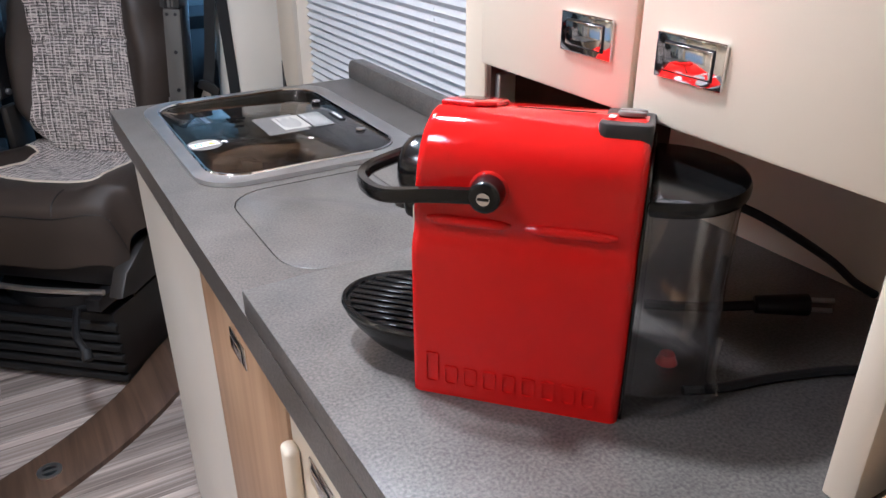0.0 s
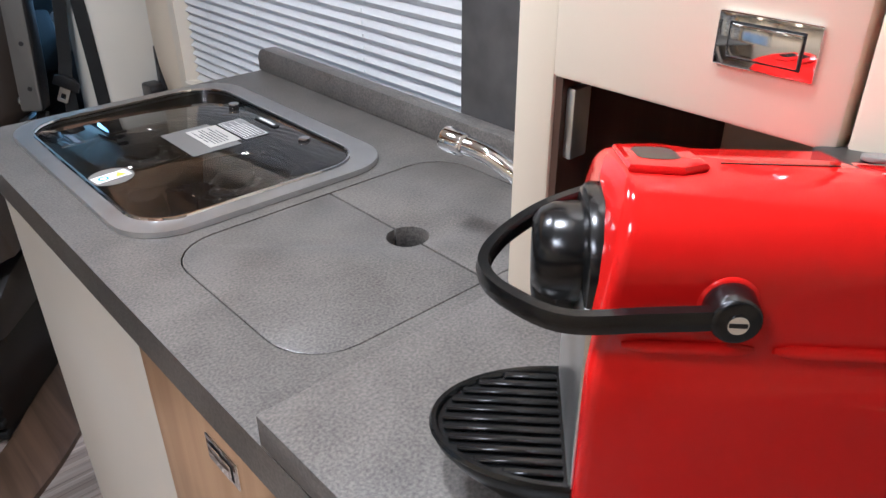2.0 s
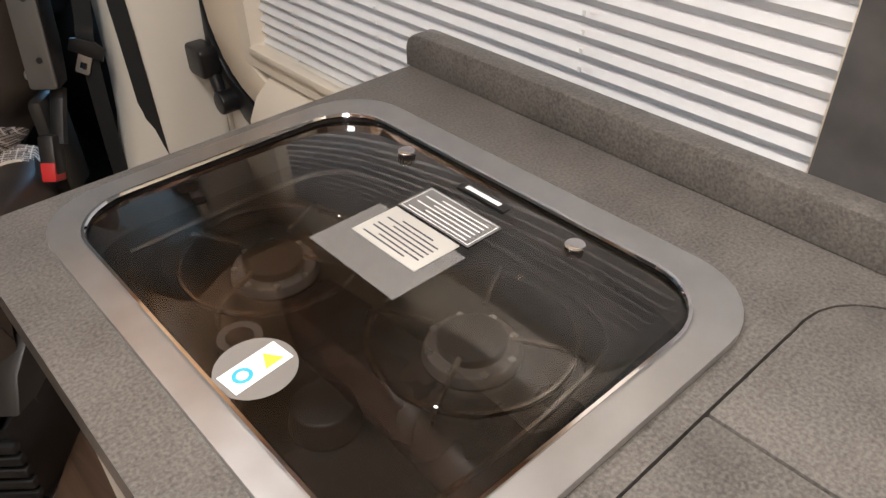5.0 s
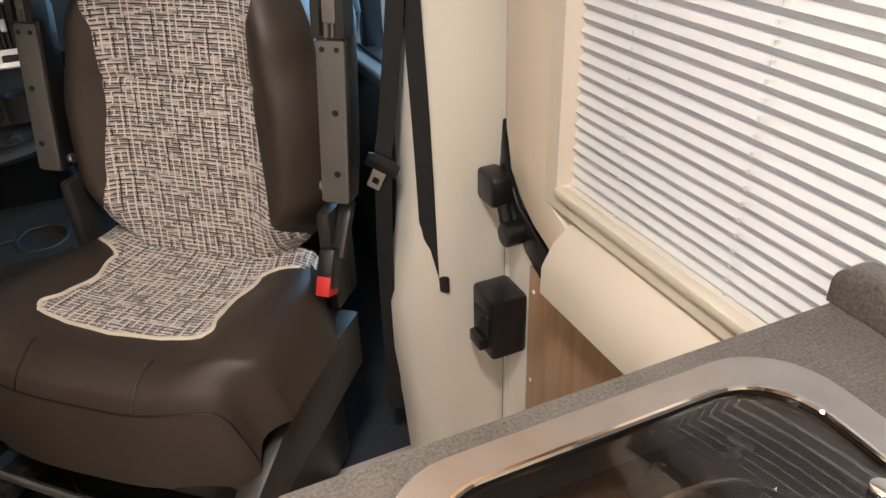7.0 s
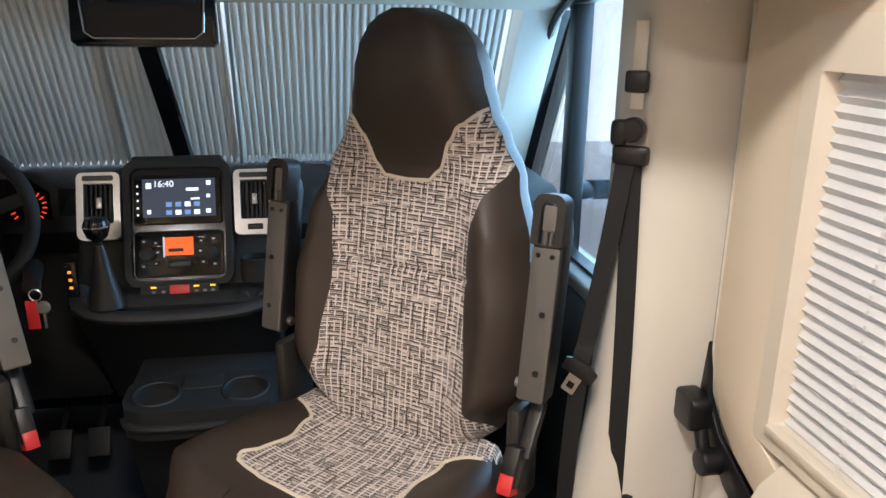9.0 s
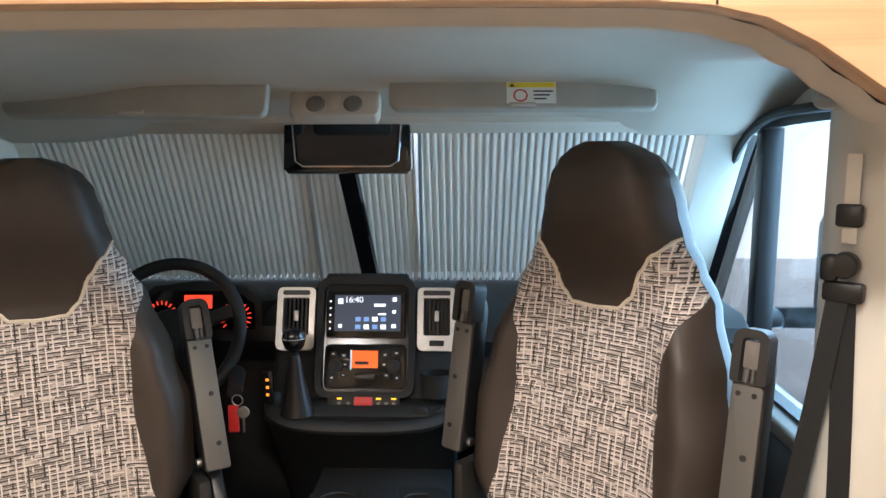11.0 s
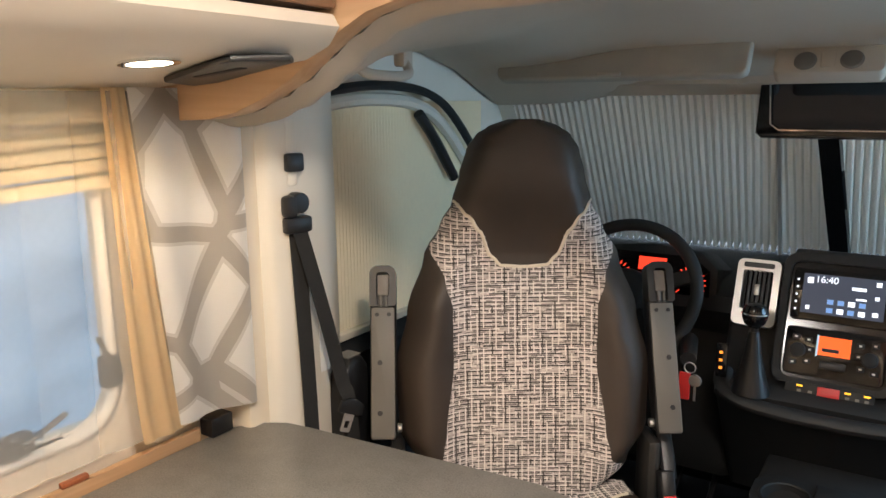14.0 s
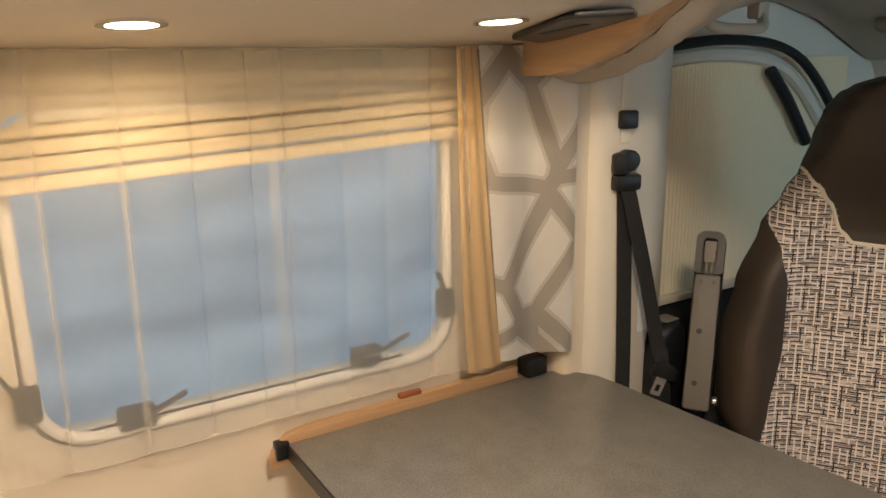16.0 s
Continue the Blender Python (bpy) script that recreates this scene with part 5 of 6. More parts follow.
# ---- cab opening ----
HALF = [(0.0, 1.446), (0.20, 1.446), (0.40, 1.444), (0.455, 1.440), (0.51, 1.428), (0.56, 1.404), (0.60, 1.378), (0.645, 1.348), (0.70, 1.322), (0.76, 1.302), (0.82, 1.292), (0.90, 1.289)]
AX = -0.375
arch = [(AX - x, z) for x, z in HALF[::-1]] + [(AX + x, max(z, 1.338)) for x, z in HALF[1:]]
structure("header_board", prism([(-1.34, 1.90), *[(x, z) for x, z in [(-1.34, 1.289)] + arch + [(0.56, 1.338)]], (0.56, 1.90)], 1.2, 1.24, 1, 0.002), OAK_X, "light wood header board with a curved lower edge", "trim")
for x in (-0.82, 0.085):
    structure("header_joint", box(x - 0.0012, x + 0.0012, 1.1985, 1.2, 1.44, 1.90), BLACK, "thin joint in the header board", "trim")


def roof_z(y):
    return piecewise(y, [(1.24, 1.446), (1.285, 1.432), (1.33, 1.462), (1.62, 1.505), (2.0, 1.495), (2.2, 1.45), (2.36, 1.385), (2.45, 1.352), (2.5, 1.352)])


hl = bmesh.new()
rows = []
ysr = [1.24, 1.25, 1.262, 1.275, 1.285, 1.295, 1.31, 1.33, 1.36, 1.40, 1.5, 1.6, 1.7, 1.8, 1.9, 2.0, 2.1, 2.2, 2.28, 2.36, 2.42, 2.45, 2.46]
for y in ysr:
    row = []
    spread = 1.0 if y < 1.30 else 1.0 + 0.06 * min(1, (y - 1.30) / 0.2)
    for k in range(81):
        u = -1 + 2 * k / 80
        ax = abs(u) * 0.95
        drop = min(1.446 - piecewise(min(ax, 0.9), HALF), 0.108 if u > 0 else 1.0)
        keep = 1.0 if y < 1.36 else max(0.32, 1.0 - 1.1 * (y - 1.36))
        row.append(hl.verts.new((AX + u * 0.95 * spread, y, roof_z(y) - drop * keep)))
    rows.append(row)
for a, b in zip(rows, rows[1:]):
    for j in range(80):
        hl.faces.new((a[j], a[j + 1], b[j + 1], b[j]))
bmesh.ops.recalc_face_normals(hl, faces=hl.faces)
structure("headliner", hl, HEADLINER, "beige moulded cab headliner", "ceiling")
structure("roof_cab", box(-1.45, 0.72, 1.24, 3.0, 1.56, 1.62), HEADLINER, "closed cab roof above the headliner", "ceiling")
structure("screen_header", prism([(2.40, 1.352), (2.44, 1.325), (2.47, 1.335), (2.50, 1.56), (2.40, 1.56)], -1.40, 0.50, 0, 0.004), HEADLINER, "beige rail over the windscreen blind", "trim")
for x0, x1, z in ((-1.25, -0.62, 0.0), (-0.335, 0.285, 0.012)):
    vs = thing("sun_visor", pose(0, 2.222, 1.398 + z, 61, 0, 0), "beige fabric sun visor folded up to the headliner", "sun visor", "sun visors")
    part("pad", prism(rounded(x0, x1, -0.042, 0.060, (0.03, 0.02, 0.02, 0.03)), -0.012, 0.014, 2, 0.008, 3), VISOR, vs)
    part("clip", box((x0 + x1) / 2 - 0.03, (x0 + x1) / 2 + 0.03, -0.040, -0.030, 0.014, 0.022, 0.003), HEADLINER, vs)
    part("pivot_arm", tube([(x0 if x0 < -1 else x1, 0.05, 0.0), ((x0 - 0.03) if x0 < -1 else (x1 + 0.03), 0.065, -0.015)], 0.009, 8, 2), HEADLINER, vs)
    if x0 > -1:
        wl = part("warning_label", box(-0.062, 0.052, -0.030, 0.027, 0.0141, 0.0147), PAPER, vs, "white airbag warning label with a yellow band")
        part("label_band", box(-0.06, 0.05, 0.012, 0.025, 0.0148, 0.0150), yellow, wl)
        part("label_triangle", prism([(-0.055, 0.014), (-0.043, 0.014), (-0.049, 0.024)], 0.0151, 0.0152), INK, wl)
        part("label_ring", plate_with_hole([(-0.03 + 0.017 * math.cos(k * 0.3927), -0.009 + 0.017 * math.sin(k * 0.3927)) for k in range(16)], [(-0.03 + 0.013 * math.cos(k * 0.3927), -0.009 + 0.013 * math.sin(k * 0.3927)) for k in range(16)], 0.0148, 0.0149), RED_PLAIN, wl)
        for q in range(3):
            part("text_line", box(0.0, 0.045 - 0.008 * q, 0.000 - 0.010 * q, 0.004 - 0.010 * q, 0.0148, 0.0149), INK, wl)
DM = thing("roof_console", pose(-0.470, 2.27, 1.384, 58, 0, 0), "beige roof console with two round reading lamps", "roof lamp")
part("body", prism(rounded(-0.108, 0.108, -0.032, 0.040, 0.014), -0.02, 0.022, 2, 0.006), HEADLINER, DM)
for x in (-0.045, 0.045):
    part("lamp_lens", cyl((x, -0.002, 0.022), (x, -0.002, 0.027), 0.024, 0.020, 28, 0.002), GREY, DM, "round reading lamp")
part("switch", box(-0.014, 0.014, -0.02, 0.02, 0.022, 0.026, 0.002), HEADLINER, DM)
for sx in (-1, 1):
    gh = thing("grab_handle", pose(AX + sx * 0.80, 1.60, 1.388, 0, 0, 90), "beige folding grab handle at the cab roof edge", "grab handle", "grab handles")
    part("grip", tube([(-0.08, 0, 0.012), (-0.07, sx * 0.02, -0.018), (0, sx * 0.026, -0.024), (0.07, sx * 0.02, -0.018), (0.08, 0, 0.012)], 0.010, 10, 6), HEADLINER, gh)
    for x in (-0.08, 0.08):
        part("mount", box(x - 0.016, x + 0.016, -0.014, 0.014, -0.004, 0.03, 0.005), HEADLINER, gh)

# ---- cab walls and windows ----
CABL = -1.395
structure("wall_cab_left", plate_with_hole([(1.30, 0.0), (3.0, 0.0), (3.0, 1.6), (1.30, 1.6)], [(1.66, 0.78), (2.60, 0.78), (2.10, 1.305), (1.66, 1.33)], CABL - 0.06, CABL, 0), PILLAR, "cab side wall on the driver's side", "wall")
structure("wall_cab_right", plate_with_hole([(1.503, 0.0), (3.0, 0.0), (3.0, 1.6), (1.503, 1.6)], [(1.73, 0.655), (2.93, 0.655), (2.50, 1.36), (1.73, 1.385)], 0.615, 0.68, 0), PILLAR, "passenger door with its side window", "wall")
structure("door_card", prism([(0.615, 0.05), (0.52, 0.10), (0.50, 0.50), (0.56, 0.63), (0.615, 0.655)], 1.72, 2.9, 1, 0.01), DASH, "dark lower lining of the passenger door", "panel")
sw = tagged(part("window_2", box(0.645, 0.650, 1.72, 2.94, 0.655, 1.385), WINDOW), "clear side window of the passenger door", "window", kind="structure")
sw.visible_shadow = False
part("window_frame", sweep([Vector((0.612, y, z)) for y, z in ((1.74, 0.665), (2.90, 0.665), (2.49, 1.345), (1.74, 1.375))], [(-0.02, -0.018), (0.02, -0.018), (0.02, 0.018), (-0.02, 0.018)], closed=True, up=Vector((1, 0, 0))), BLACK, sw, "black rubber window frame")
part("divider", box(0.600, 0.655, 2.385, 2.435, 0.655, 1.37, 0.008), BLACK, sw, "black quarter-light bar")
part("sill", prism(rounded(0.55, 0.63, 0.632, 0.672, 0.012), 1.72, 2.86, 1), GREY, sw, "grey door sill")
for pts in ([(0.575, 1.66, 1.36), (0.575, 1.95, 1.375), (0.575, 2.36, 1.345), (0.575, 2.60, 1.17), (0.575, 2.82, 0.86)], [(0.585, 1.70, 0.70), (0.585, 1.69, 1.05), (0.575, 1.66, 1.36)]):
    structure("door_weatherstrip", tube(pts, 0.012, 8, 6), RUBBER, "black rubber door weatherstrip", "seal")
for pts in ([(-1.335, 1.60, 1.335), (-1.335, 1.80, 1.352), (-1.335, 2.0, 1.335), (-1.335, 2.14, 1.262), (-1.335, 2.32, 1.08), (-1.335, 2.45, 0.90)],):
    structure("door_weatherstrip", tube(pts, 0.011, 8, 6), RUBBER, "black rubber door weatherstrip", "seal")
    structure("door_edge", tube([(x - 0.03, y, z - 0.03) for x, y, z in pts], 0.016, 8, 6), PILLAR, "pale door edge below the seal", "trim")
LB = thing("side_window_blind", pose(0, 0, 0), "closed cream pleated blind in the driver's side window", "blind")
pleated("pleats", (-1.372, 1.60, 0.79), (-1.372, 1.60, 1.315), (-1.372, 2.33, 0.79), 62, 0.004, cloth_mat("cream_pleat", (0.92, 0.80, 0.58), 0.12), LB)
part("bottom_rail", box(-1.385, -1.355, 1.60, 2.2, 0.775, 0.792, 0.003), CREAM_PLASTIC, LB)
structure("quarter_trim", tube([(-1.352, 1.985, 1.285), (-1.352, 2.06, 1.215), (-1.352, 2.15, 1.11)], 0.014, 8, 4), BLACK, "black quarter window bar", "trim")
structure("door_card_driver", prism([(CABL, 0.05), (-1.31, 0.10), (-1.30, 0.55), (-1.34, 0.74), (CABL, 0.78)], 1.62, 2.7, 1, 0.01), DASH, "dark lower lining of the driver's door", "panel")
structure("pillar_driver", prism([(-1.45, 1.305), (-1.295, 1.305), (-1.268, 1.312), (-1.258, 1.33), (-1.235, 1.342), (-1.226, 1.36), (-1.222, 1.47), (-1.245, 1.52), (-1.30, 1.60), (-1.45, 1.62)], 0.0, 1.56, 2), PILLAR, "pale plastic door pillar beside the driver's seat", "pillar")
structure("pillar_edge", box(-1.34, -1.245, 1.289, 1.346, 0.0, 1.30, 0.012), CREAM, "cream wall end next to the curtain", "trim")
seat_belt(pose(-1.2225, 1.40, 0.51, 0, 0, 78), "black seat belt hanging from the driver's side pillar", (0.092, -0.026, 0.215))
RL = thing("belt_reel", pose(0, 0, 0), "black belt reel housing beside the driver's seat", "seat belt reel")
part("housing", prism([(1.485, 0.55), (1.485, 0.74), (1.495, 0.785), (1.52, 0.81), (1.55, 0.81), (1.57, 0.785), (1.57, 0.55)], -1.250, -1.195, 0, 0.012, 3), BLACK, RL)
part("lid", box(-1.240, -1.205, 1.515, 1.555, 0.81, 0.813, 0.001), GREY, RL)
tagged(part("pillar_tag", box(-1.2215, -1.2205, 1.452, 1.478, 0.80, 0.90), PAPER), "small white printed tag on the pillar", "label")
wm = thing("wing_mirror", pose(0.93, 2.50, 0.93), "dark exterior mirror seen through the side window", "car mirror")
part("housing", prism(rounded(-0.10, 0.12, -0.18, 0.20, 0.07), -0.05, 0.07, 1, 0.03, 3), BLACK, wm)
part("glass", prism(rounded(-0.085, 0.105, -0.16, 0.18, 0.06), -0.054, -0.051, 1), CHROME, wm)
part("bracket", cyl((-0.28, 0.02, -0.12), (-0.06, 0.02, -0.12), 0.03, n=16), BLACK, wm)

# ---- windscreen and its blind ----
SB0, SB1 = Vector((0, 2.75, 0.872)), Vector((0, 2.45, 1.345))
WB = thing("windscreen_blind", pose(0, 0, 0), "closed grey-white pleated windscreen blind with slim rails", "blind")
for x0, x1, n in ((-1.37, -0.612, 37), (-0.600, -0.297, 15), (-0.285, 0.44, 36)):
    pleated("pleats", (x0, SB0.y, SB0.z), (x0 + (0.0 if x0 > -1 else 0.02), SB1.y, SB1.z), (x1, SB0.y, SB0.z), n, 0.034, SCREEN_CLOTH, WB, ((0.0, 0.03), (0.27, 0.0), (0.55, 0.03), (0.62, 1.0), (0.93, 1.0)))
for x in (-0.606, -0.291):
    part("rail", sweep([SB0 + Vector((x, -0.006, 0)), SB1 + Vector((x + 0.012, -0.006, 0))], [(-0.005, -0.006), (0.005, -0.006), (0.005, 0.006), (-0.005, 0.006)]), SILVER, WB, "slim pale rail")
part("post", sweep([Vector((-0.447, 2.725, 0.872)), Vector((-0.482, 2.475, 1.25))], [(-0.024, -0.012), (0.024, -0.012), (0.024, 0.012), (-0.024, 0.012)]), BLACK_GLOSS, WB, "glossy black centre post")
part("post_cover", sweep([Vector((-0.461, 2.61, 1.03)), Vector((-0.470, 2.55, 1.13))], [(-0.027, 0.0), (0.027, 0.0), (0.020, 0.022), (-0.020, 0.022)]), BLACK, WB)
structure("windscreen", prism([(2.86, 0.80), (2.865, 0.80), (2.525, 1.40), (2.52, 1.40)], -1.38, 0.60, 0), WINDOW, "sloping windscreen glass", "window").visible_shadow = False
structure("wall_front", box(-1.45, 0.68, 2.95, 3.0, 0, 0.80), DASH, "front bulkhead under the windscreen", "wall")
for sx, x in ((-1, -1.40), (1, 0.54)):
    structure("screen_pillar", sweep([Vector((x, 2.86, 0.80)), Vector((x - sx * 0.0, 2.47, 1.40))], [(-0.055, -0.05), (0.055, -0.05), (0.055, 0.05), (-0.055, 0.05)]), PILLAR, "pale windscreen pillar", "pillar")
MR = thing("mirror_display", pose(-0.466, 2.40, 1.283, -6, 0, 0), "black rear-view mirror display above the windscreen post", "mirror")
part("housing", prism([(-0.165, 0.075), (0.165, 0.075), (0.168, -0.05), (0.155, -0.062), (-0.155, -0.062), (-0.168, -0.05)], 0.0, 0.045, 1, 0.006), BLACK_GLOSS, MR)
part("mirror_glass", prism([(-0.135, 0.066), (0.135, 0.066), (0.128, -0.028), (0.112, -0.040), (-0.112, -0.040), (-0.128, -0.028)], -0.0015, 0.001, 1), mat("dark_mirror", (0.10, 0.10, 0.11), 0.05, 1.0, vary=0.0), MR)
part("chrome_line", sweep([Vector((x, -0.003, z)) for x, z in ((-0.142, 0.066), (-0.134, -0.030), (-0.114, -0.044), (0.114, -0.044), (0.134, -0.030), (0.142, 0.066))], ring_section(0.0035, 6), up=Vector((0, -1, 0))), CHROME, MR)

# ---- dashboard ----
dash = thing("dashboard", pose(-0.403, 0, 0), "black van dashboard with silver vents and centre stack", "dashboard")
part("top_pad", prism([(2.32, 0.74), (2.285, 0.80), (2.30, 0.835), (2.36, 0.862), (2.75, 0.868), (2.95, 0.84), (2.95, 0.70), (2.5, 0.66)], -0.97, 0.97, 0, 0.015, 3), DASH, dash)
part("glove_panel", prism([(2.30, 0.56), (2.285, 0.70), (2.33, 0.78), (2.5, 0.78), (2.5, 0.50)], 0.22, 0.95, 0, 0.02), DASH, dash)
part("knee_panel", prism([(2.34, 0.40), (2.33, 0.72), (2.37, 0.78), (2.6, 0.78), (2.6, 0.30), (2.42, 0.30)], -0.95, -0.235, 0, 0.02), DASH, dash)
shelf = [(2.40, 0.30), (2.16, 0.628), (2.135, 0.640), (2.13, 0.66), (2.15, 0.675), (2.21, 0.678), (2.33, 0.93), (2.55, 0.90), (2.55, 0.30)]
part("console_body", prism(shelf, -0.235, 0.225, 0, 0.016, 3), DASH, dash)
part("apron", tube([(-0.222, 2.19, 0.690), (-0.215, 2.150, 0.664), (-0.17, 2.118, 0.648), (-0.08, 2.104, 0.642), (0.07, 2.104, 0.642), (0.16, 2.118, 0.648), (0.208, 2.150, 0.664), (0.214, 2.19, 0.690)], 0.020, 10, 6, flat=0.8), DASH, dash, "rounded black apron")
T = Matrix.Translation((0, 2.193, 0.662)) @ Matrix.Rotation(radians(-20.5), 4, "X")


def on_face(name, bm, material, parent, label=""):
    return part(name, moved(bm, T), material, parent, label)


hood = on_face("stack_surround", plate_with_hole(rounded(-0.122, 0.122, 0.020, 0.318, 0.03, 5), rounded(-0.106, 0.106, 0.034, 0.300, 0.02, 5), -0.022, 0.03, 1), DASH, dash, "rounded black surround")
on_face("stack_inlay", prism(rounded(-0.107, 0.107, 0.033, 0.301, 0.02, 5), -0.010, 0.02, 1), BLACK_GLOSS, dash, "glossy black inlay")
on_face("hood", prism(rounded(-0.105, 0.105, 0.305, 0.330, 0.010), -0.012, 0.14, 1, 0.006), DASH, dash)
hu = thing("head_unit", Matrix.Translation((-0.403, 0, 0)) @ T, "double-height car radio with a lit screen", "car radio")
part("bezel", prism(rounded(-0.098, 0.098, 0.166, 0.282, 0.006), -0.022, -0.008, 1, 0.002), BLACK_GLOSS, hu)
part("screen", box(-0.078, 0.086, -0.0232, -0.0221, 0.182, 0.272), glow("screen_glow", (0.05, 0.06, 0.09), 0.8), hu, "lit dark blue screen")
SCRW, SCRB = glow("screen_white", (0.9, 0.93, 1.0), 1.6), glow("screen_blue", (0.22, 0.40, 0.75), 0.8)


def words(name, text, size, m, material, parent):
    c = bpy.data.curves.new(name, "FONT")
    c.body, c.size, c.align_x, c.align_y = text, size, "LEFT", "BOTTOM"
    tmp = new("tmp", c)
    me = bpy.data.meshes.new_from_object(tmp.evaluated_get(bpy.context.evaluated_depsgraph_get()))
    bpy.data.objects.remove(tmp)
    me.materials.append(material)
    me.transform(m)
    ob = new(name, me)
    ob.parent = parent
    return ob


words("clock_digits", "16:40", 0.021, pose(-0.054, -0.0236, 0.249, 90, 0, 0), SCRW, hu)
for x0, x1, z0, z1, mm in ((-0.070, -0.058, 0.250, 0.263, SCRW), (0.020, 0.048, 0.243, 0.250, SCRW), (0.030, 0.050, 0.222, 0.226, SCRW), (0.066, 0.076, 0.256, 0.266, SCRW), (0.066, 0.074, 0.226, 0.234, SCRW), (-0.068, -0.060, 0.190, 0.199, SCRW), (0.064, 0.075, 0.190, 0.199, SCRW)):
    part("screen_icon", box(x0, x1, -0.0236, -0.0233, z0, z1), mm, hu)
for k in range(8):
    part("screen_icon", box(-0.026 + 0.021 * (k % 4), -0.013 + 0.021 * (k % 4), -0.0236, -0.0233, 0.187 + 0.019 * (k // 4), 0.198 + 0.019 * (k // 4)), SCRW if k in (1, 3, 6) else SCRB, hu)
for k in range(5):
    part("side_key", box(-0.091, -0.087, -0.0228, -0.0221, 0.186 + 0.017 * k, 0.190 + 0.017 * k), SCRW, hu)
cc = thing("climate_unit", Matrix.Translation((-0.403, 0, 0)) @ T, "climate control panel with an orange display", "car controls")
part("panel", prism(rounded(-0.100, 0.100, 0.042, 0.150, 0.012), -0.020, -0.008, 1, 0.002), BLACK_GLOSS, cc)
part("display", box(-0.032, 0.032, -0.0222, -0.0202, 0.092, 0.134), glow("orange_display", (1.0, 0.13, 0.015), 1.2), cc, "glowing orange display")
part("display_edge", box(-0.036, -0.032, -0.0224, -0.0202, 0.088, 0.136), glow("white_edge", (0.5, 0.75, 0.9), 0.7), cc)
part("display_text", box(-0.024, 0.010, -0.0225, -0.0223, 0.100, 0.108), INK, cc)
part("rocker", box(-0.026, 0.026, -0.024, -0.020, 0.062, 0.080, 0.003), BLACK, cc)
for x in (-0.072, 0.070):
    part("knob", cyl(Vector((x, -0.019, 0.096)), Vector((x, -0.036, 0.096)), 0.017, 0.0155, 24, 0.002), DASH, cc)
for x, z in ((-0.052, 0.122), (-0.048, 0.100), (-0.052, 0.074), (0.050, 0.124), (0.048, 0.100), (0.054, 0.074), (-0.078, 0.126), (-0.08, 0.068), (0.08, 0.068), (0.078, 0.128)):
    kb = part("key", box(x - 0.008, x + 0.008, -0.0225, -0.0195, z - 0.006, z + 0.006, 0.002), DASH, cc)
    part("key_mark", box(x - 0.003, x + 0.003, -0.0231, -0.0226, z - 0.002, z + 0.002), PAPER, kb)
sb = on_face("switch_strip", prism(rounded(-0.088, 0.088, -0.004, 0.026, 0.010), -0.030, 0.0, 1, 0.003), DASH, dash)
on_face("hazard_button", box(-0.022, 0.022, -0.034, -0.029, 0.000, 0.022, 0.002), RED_PLAIN, sb, "red hazard button")
AMB = glow("amber_light", (1.0, 0.5, 0.03), 1.6)
for x in (-0.058, 0.037, 0.074):
    on_face("tell_tale", box(x - 0.006, x + 0.006, -0.032, -0.0295, 0.016, 0.020), AMB, sb)
for x in (-0.058, -0.036, 0.037, 0.056, 0.074):
    on_face("switch_mark", box(x - 0.004, x + 0.004, -0.0315, -0.0298, 0.004, 0.010), GREY, sb)
for sx, x in ((-1, -0.176), (1, 0.176)):
    vt = thing("air_vent", Matrix.Translation((-0.403, 0, 0)) @ T, "silver framed dashboard air vent with dark slats", "air vent", "dashboard vents")
    part("frame", plate_with_hole(rounded(x - 0.048, x + 0.048, 0.135, 0.292, 0.014, 4), rounded(x - 0.033, x + 0.033, 0.172, 0.266, 0.005, 4), -0.020, 0.012, 1), SILVER, vt, "silver vent frame")
    part("throat", box(x - 0.040, x + 0.040, 0.006, 0.02, 0.16, 0.28), BLACK, vt)
    part("top_grille", prism(rounded(x - 0.034, x + 0.034, 0.272, 0.284, 0.004, 3), -0.0225, -0.018, 1), BLACK, vt)
    for k in range(6):
        xx = x - 0.026 + 0.0104 * k
        part("slat", box(xx - 0.001, xx + 0.001, -0.012, 0.008, 0.172, 0.266), DASH, vt)
    part("tab", box(x - 0.006, x + 0.006, -0.016, -0.010, 0.208, 0.234, 0.002), SILVER, vt)
    part("wheel", box(x - 0.018, x + 0.018, -0.023, -0.019, 0.146, 0.160, 0.002), BLACK, vt)
gs = thing("gear_lever", pose(-0.556, 2.135, 0.665), "gear lever with leather boot and chrome-topped knob", "gear lever")
boot = [[Vector((r * math.cos(2 * math.pi * j / 20) * 1.0, r * 0.9 * math.sin(2 * math.pi * j / 20) - z * 0.05, z)) for j in range(20)] for r, z in ((0.042, 0.0), (0.037, 0.02), (0.029, 0.05), (0.020, 0.09), (0.015, 0.125), (0.011, 0.145))]
part("boot", loft(boot), BLACK, gs, "soft leather boot")
part("stick", cyl((0, -0.007, 0.14), (0, -0.009, 0.17), 0.008, n=16), BLACK, gs)
kn = [[Vector((r * math.cos(2 * math.pi * j / 20), -0.01 + r * math.sin(2 * math.pi * j / 20), z)) for j in range(20)] for r, z in ((0.010, 0.155), (0.022, 0.165), (0.027, 0.180), (0.0265, 0.195), (0.020, 0.207), (0.008, 0.211))]
part("knob", loft(kn), BLACK_GLOSS, gs, "rounded gloss black knob")
part("knob_ring", tube([(0.0265 * math.cos(k * 0.3927), -0.01 + 0.0265 * math.sin(k * 0.3927), 0.188) for k in range(16)], 0.0025, 6, 2, True), CHROME, gs)
